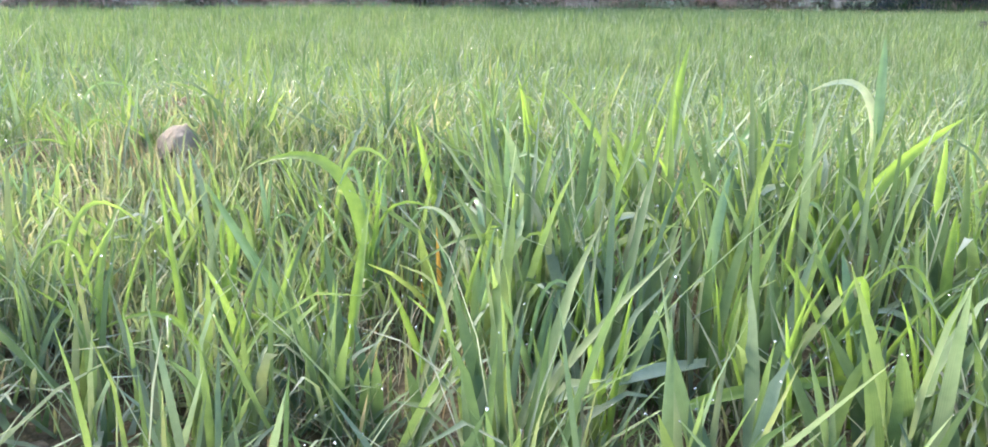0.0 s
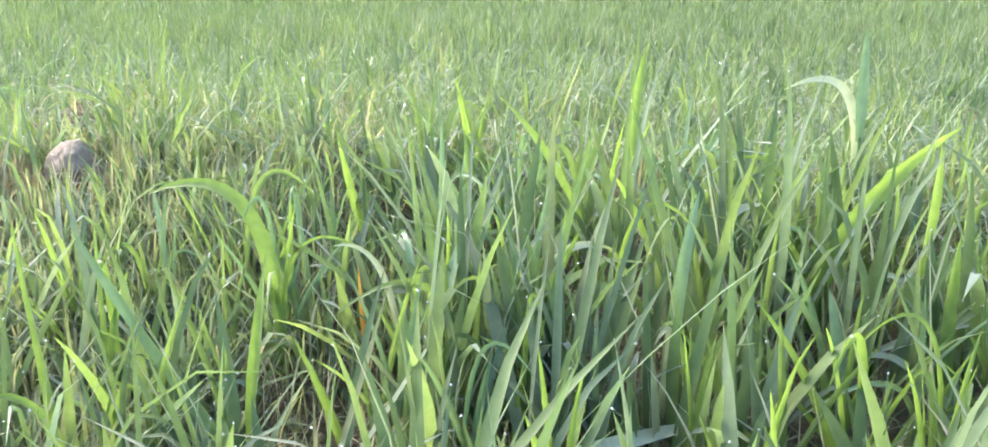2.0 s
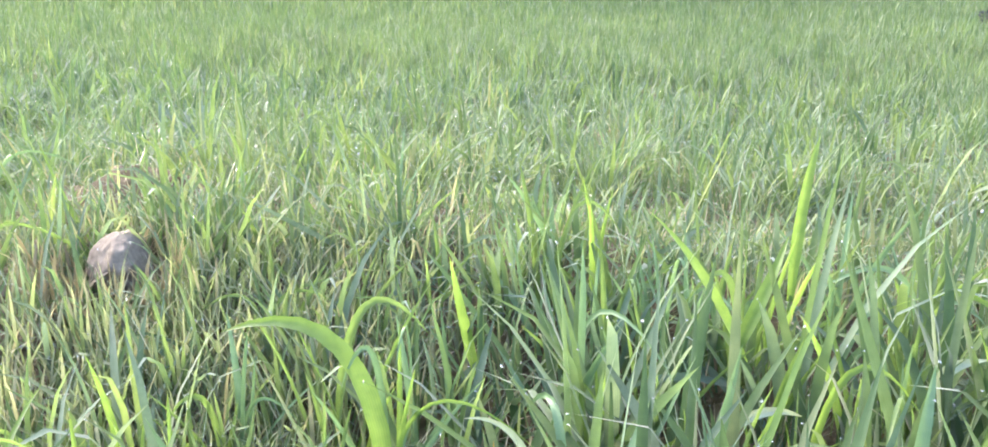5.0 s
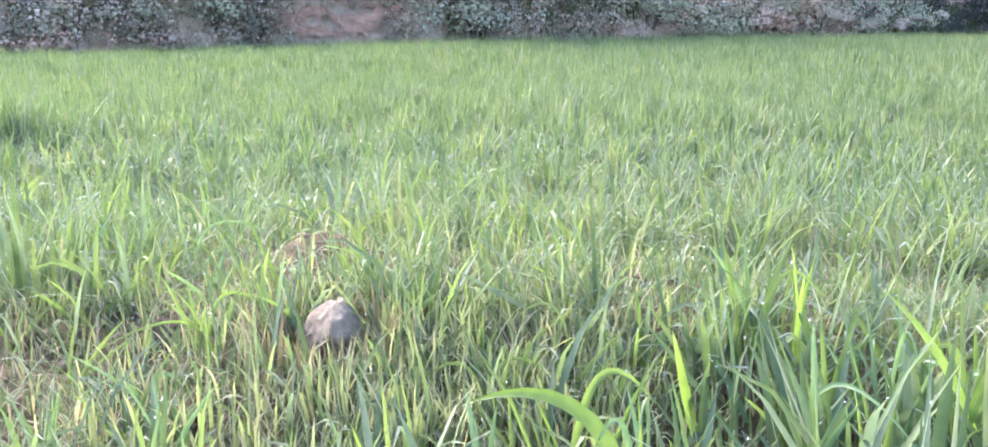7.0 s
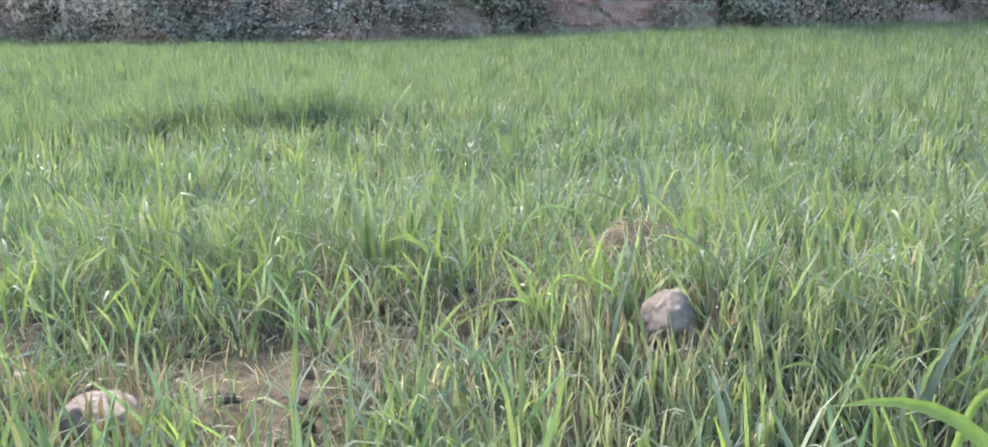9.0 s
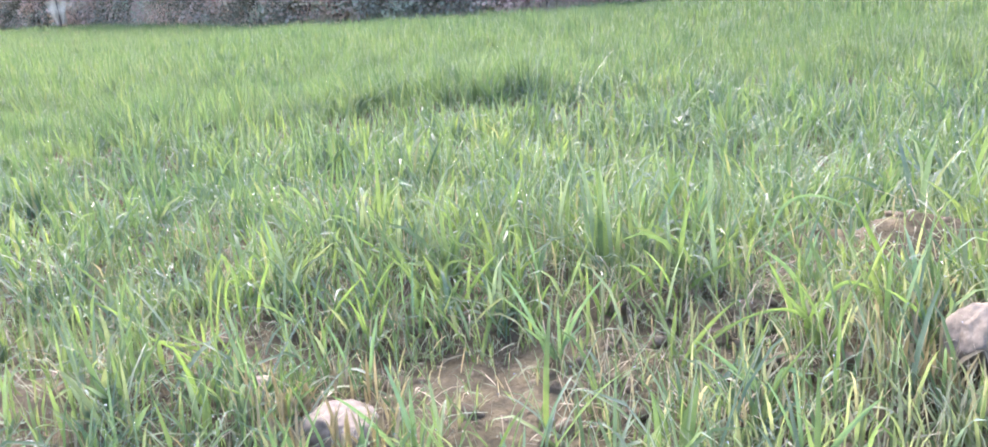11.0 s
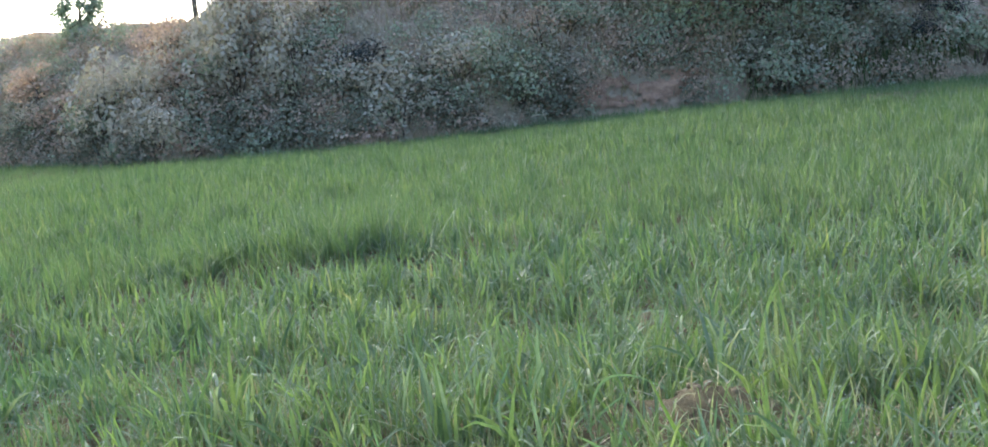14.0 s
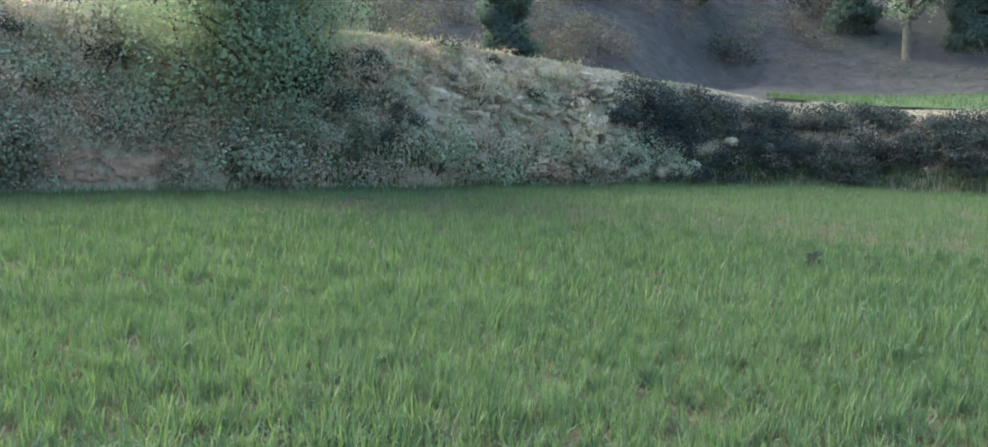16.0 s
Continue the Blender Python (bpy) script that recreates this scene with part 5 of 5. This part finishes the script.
wheat_plant("bluish green", [
    (HERO_BLUE, 0.0166, (0.490, 1.072, -0.074), (0.481, 1.080, 0.010), (0.468, 1.099, 0.083)),
])
wheat_plant("bright green", [
    (HERO_GREEN, 0.0206, (0.468, 1.200, 0.017), (0.518, 1.215, 0.133), (0.613, 1.249, 0.216)),
    (HERO_GREEN, 0.0146, (0.584, 1.233, 0.050), (0.597, 1.255, 0.126), (0.600, 1.267, 0.199)),
    (HERO_GREEN, 0.0078, (0.474, 1.222, -0.005), (0.476, 1.224, 0.070), (0.478, 1.237, 0.130)),
])
wheat_plant("bright green", [
    (HERO_GREEN, 0.0190, (0.598, 1.092, -0.104), (0.581, 1.106, 0.006), (0.584, 1.122, 0.136)),
    (HERO_PALE, 0.0079, (0.578, 1.110, -0.033), (0.534, 1.107, 0.014), (0.490, 1.111, -0.002)),
    (HERO_PALE, 0.0082, (0.520, 1.124, 0.010), (0.571, 1.140, 0.028), (0.626, 1.157, 0.036)),
])
wheat_plant("yellowed", [
    (HERO_YELLOW, 0.0067, (0.020, 1.086, -0.063), (0.016, 1.085, 0.013), (0.012, 1.085, 0.082)),
    (HERO_YELLOW, 0.0043, (0.008, 1.085, -0.071), (-0.001, 1.089, -0.035), (-0.009, 1.090, 0.017)),
])
wheat_plant("pale dewy", [
    (HERO_PALE, 0.0134, (0.392, 1.228, 0.085), (0.386, 1.234, 0.114), (0.426, 1.249, 0.125)),
])
wheat_plant("pale dewy", [
    (HERO_PALE, 0.0090, (0.200, 1.158, 0.073), (0.228, 1.170, 0.090), (0.263, 1.187, 0.082)),
    (HERO_BLUE, 0.0125, (0.219, 1.148, 0.020), (0.247, 1.149, 0.050), (0.294, 1.168, 0.044)),
])
wheat_plant("pale dewy", [
    (HERO_PALE, 0.0132, (0.561, 1.497, 0.126), (0.537, 1.492, 0.226), (0.466, 1.496, 0.221)),
])
wheat_plant("bright green", [
    (HERO_GREEN, 0.0125, (0.273, 1.384, 0.118), (0.277, 1.396, 0.218), (0.289, 1.412, 0.291)),
    (HERO_BLUE, 0.0145, (0.557, 1.454, 0.162), (0.557, 1.464, 0.237), (0.557, 1.474, 0.304)),
])
wheat_plant("bright green", [
    (HERO_GREEN, 0.0135, (-0.198, 0.892, -0.074), (-0.217, 0.903, 0.039), (-0.243, 0.922, 0.154)),
])
wheat_plant("bright green", [
    (HERO_GREEN, 0.0094, (0.045, 0.960, -0.088), (0.025, 0.956, -0.013), (-0.009, 0.960, 0.057)),
    (HERO_PALE, 0.0072, (0.060, 1.066, -0.008), (0.039, 1.069, 0.087), (-0.011, 1.078, 0.103)),
])
wheat_plant("pale dewy", [
    (HERO_PALE, 0.0077, (0.197, 1.018, -0.043), (0.233, 1.028, -0.001), (0.290, 1.047, 0.014)),
    (HERO_GREEN, 0.0116, (-0.038, 1.261, 0.052), (-0.053, 1.262, 0.110), (-0.068, 1.262, 0.177)),
])
wheat_plant("bright green", [
    (HERO_GREEN, 0.0090, (-0.304, 0.847, -0.063), (-0.314, 0.867, -0.005), (-0.346, 0.901, 0.064)),
    (HERO_GREEN, 0.0085, (-0.272, 0.851, -0.060), (-0.312, 0.907, 0.058), (-0.332, 1.010, 0.129)),
])


def wheat_clumps():
    """More single plants: in the strip where the walk begins, then round the stones and bare places, each with its own few leaves."""
    rng = np.random.RandomState(400)
    made = 0
    while made < 260:
        low = made >= 120
        if low:
            x, y = -1.75 + 1.65 * rng.rand() ** 0.8, 0.85 + 0.85 * rng.rand()
        else:
            x, y = -0.36 + 1.25 * rng.rand(), 0.84 + 0.62 * rng.rand() ** 0.8
        if rng.rand() > crop_cover(np.array(x), np.array(y)) + 0.1 or (not low and x < 0.0 and y > 1.2) or (low and abs(x + 0.46) < 0.05 and 1.2 < y < 1.4):
            continue
        made += 1
        z = float(ground_z(np.array(x), np.array(y))) - 0.005
        leaves = []
        tint = (HERO_MID, HERO_BLUE, WHEAT, HERO_MID, WHEAT)[rng.randint(5)] if low else (HERO_MID, HERO_BLUE, HERO_MID, HERO_GREEN)[rng.randint(4)]
        for k in range(rng.randint(3, 6)):
            a, reach, tall = rng.rand() * 6.283, 0.02 + 0.08 * rng.rand() ** 1.5, (0.05 + 0.07 * rng.rand()) if low else (0.085 + 0.105 * rng.rand())
            nod = rng.rand() < (0.05 if low else 0.12)
            bx, by = x + 0.008 * rng.randn(), y + 0.008 * rng.randn()
            bend = (bx + 0.4 * reach * math.cos(a), by + 0.4 * reach * math.sin(a), z + tall * (0.9 if nod else 0.55))
            tip = (bx + (1.5 if nod else 1.0) * reach * math.cos(a), by + (1.5 if nod else 1.0) * reach * math.sin(a), z + tall * (0.72 if nod else 1.0))
            leaves.append((tint, 0.0036 + (0.0035 if low else 0.0055) * rng.rand(), (bx, by, z), bend, tip))
        wheat_plant("bluish green" if tint is HERO_BLUE else "fresh green", leaves)


wheat_clumps()
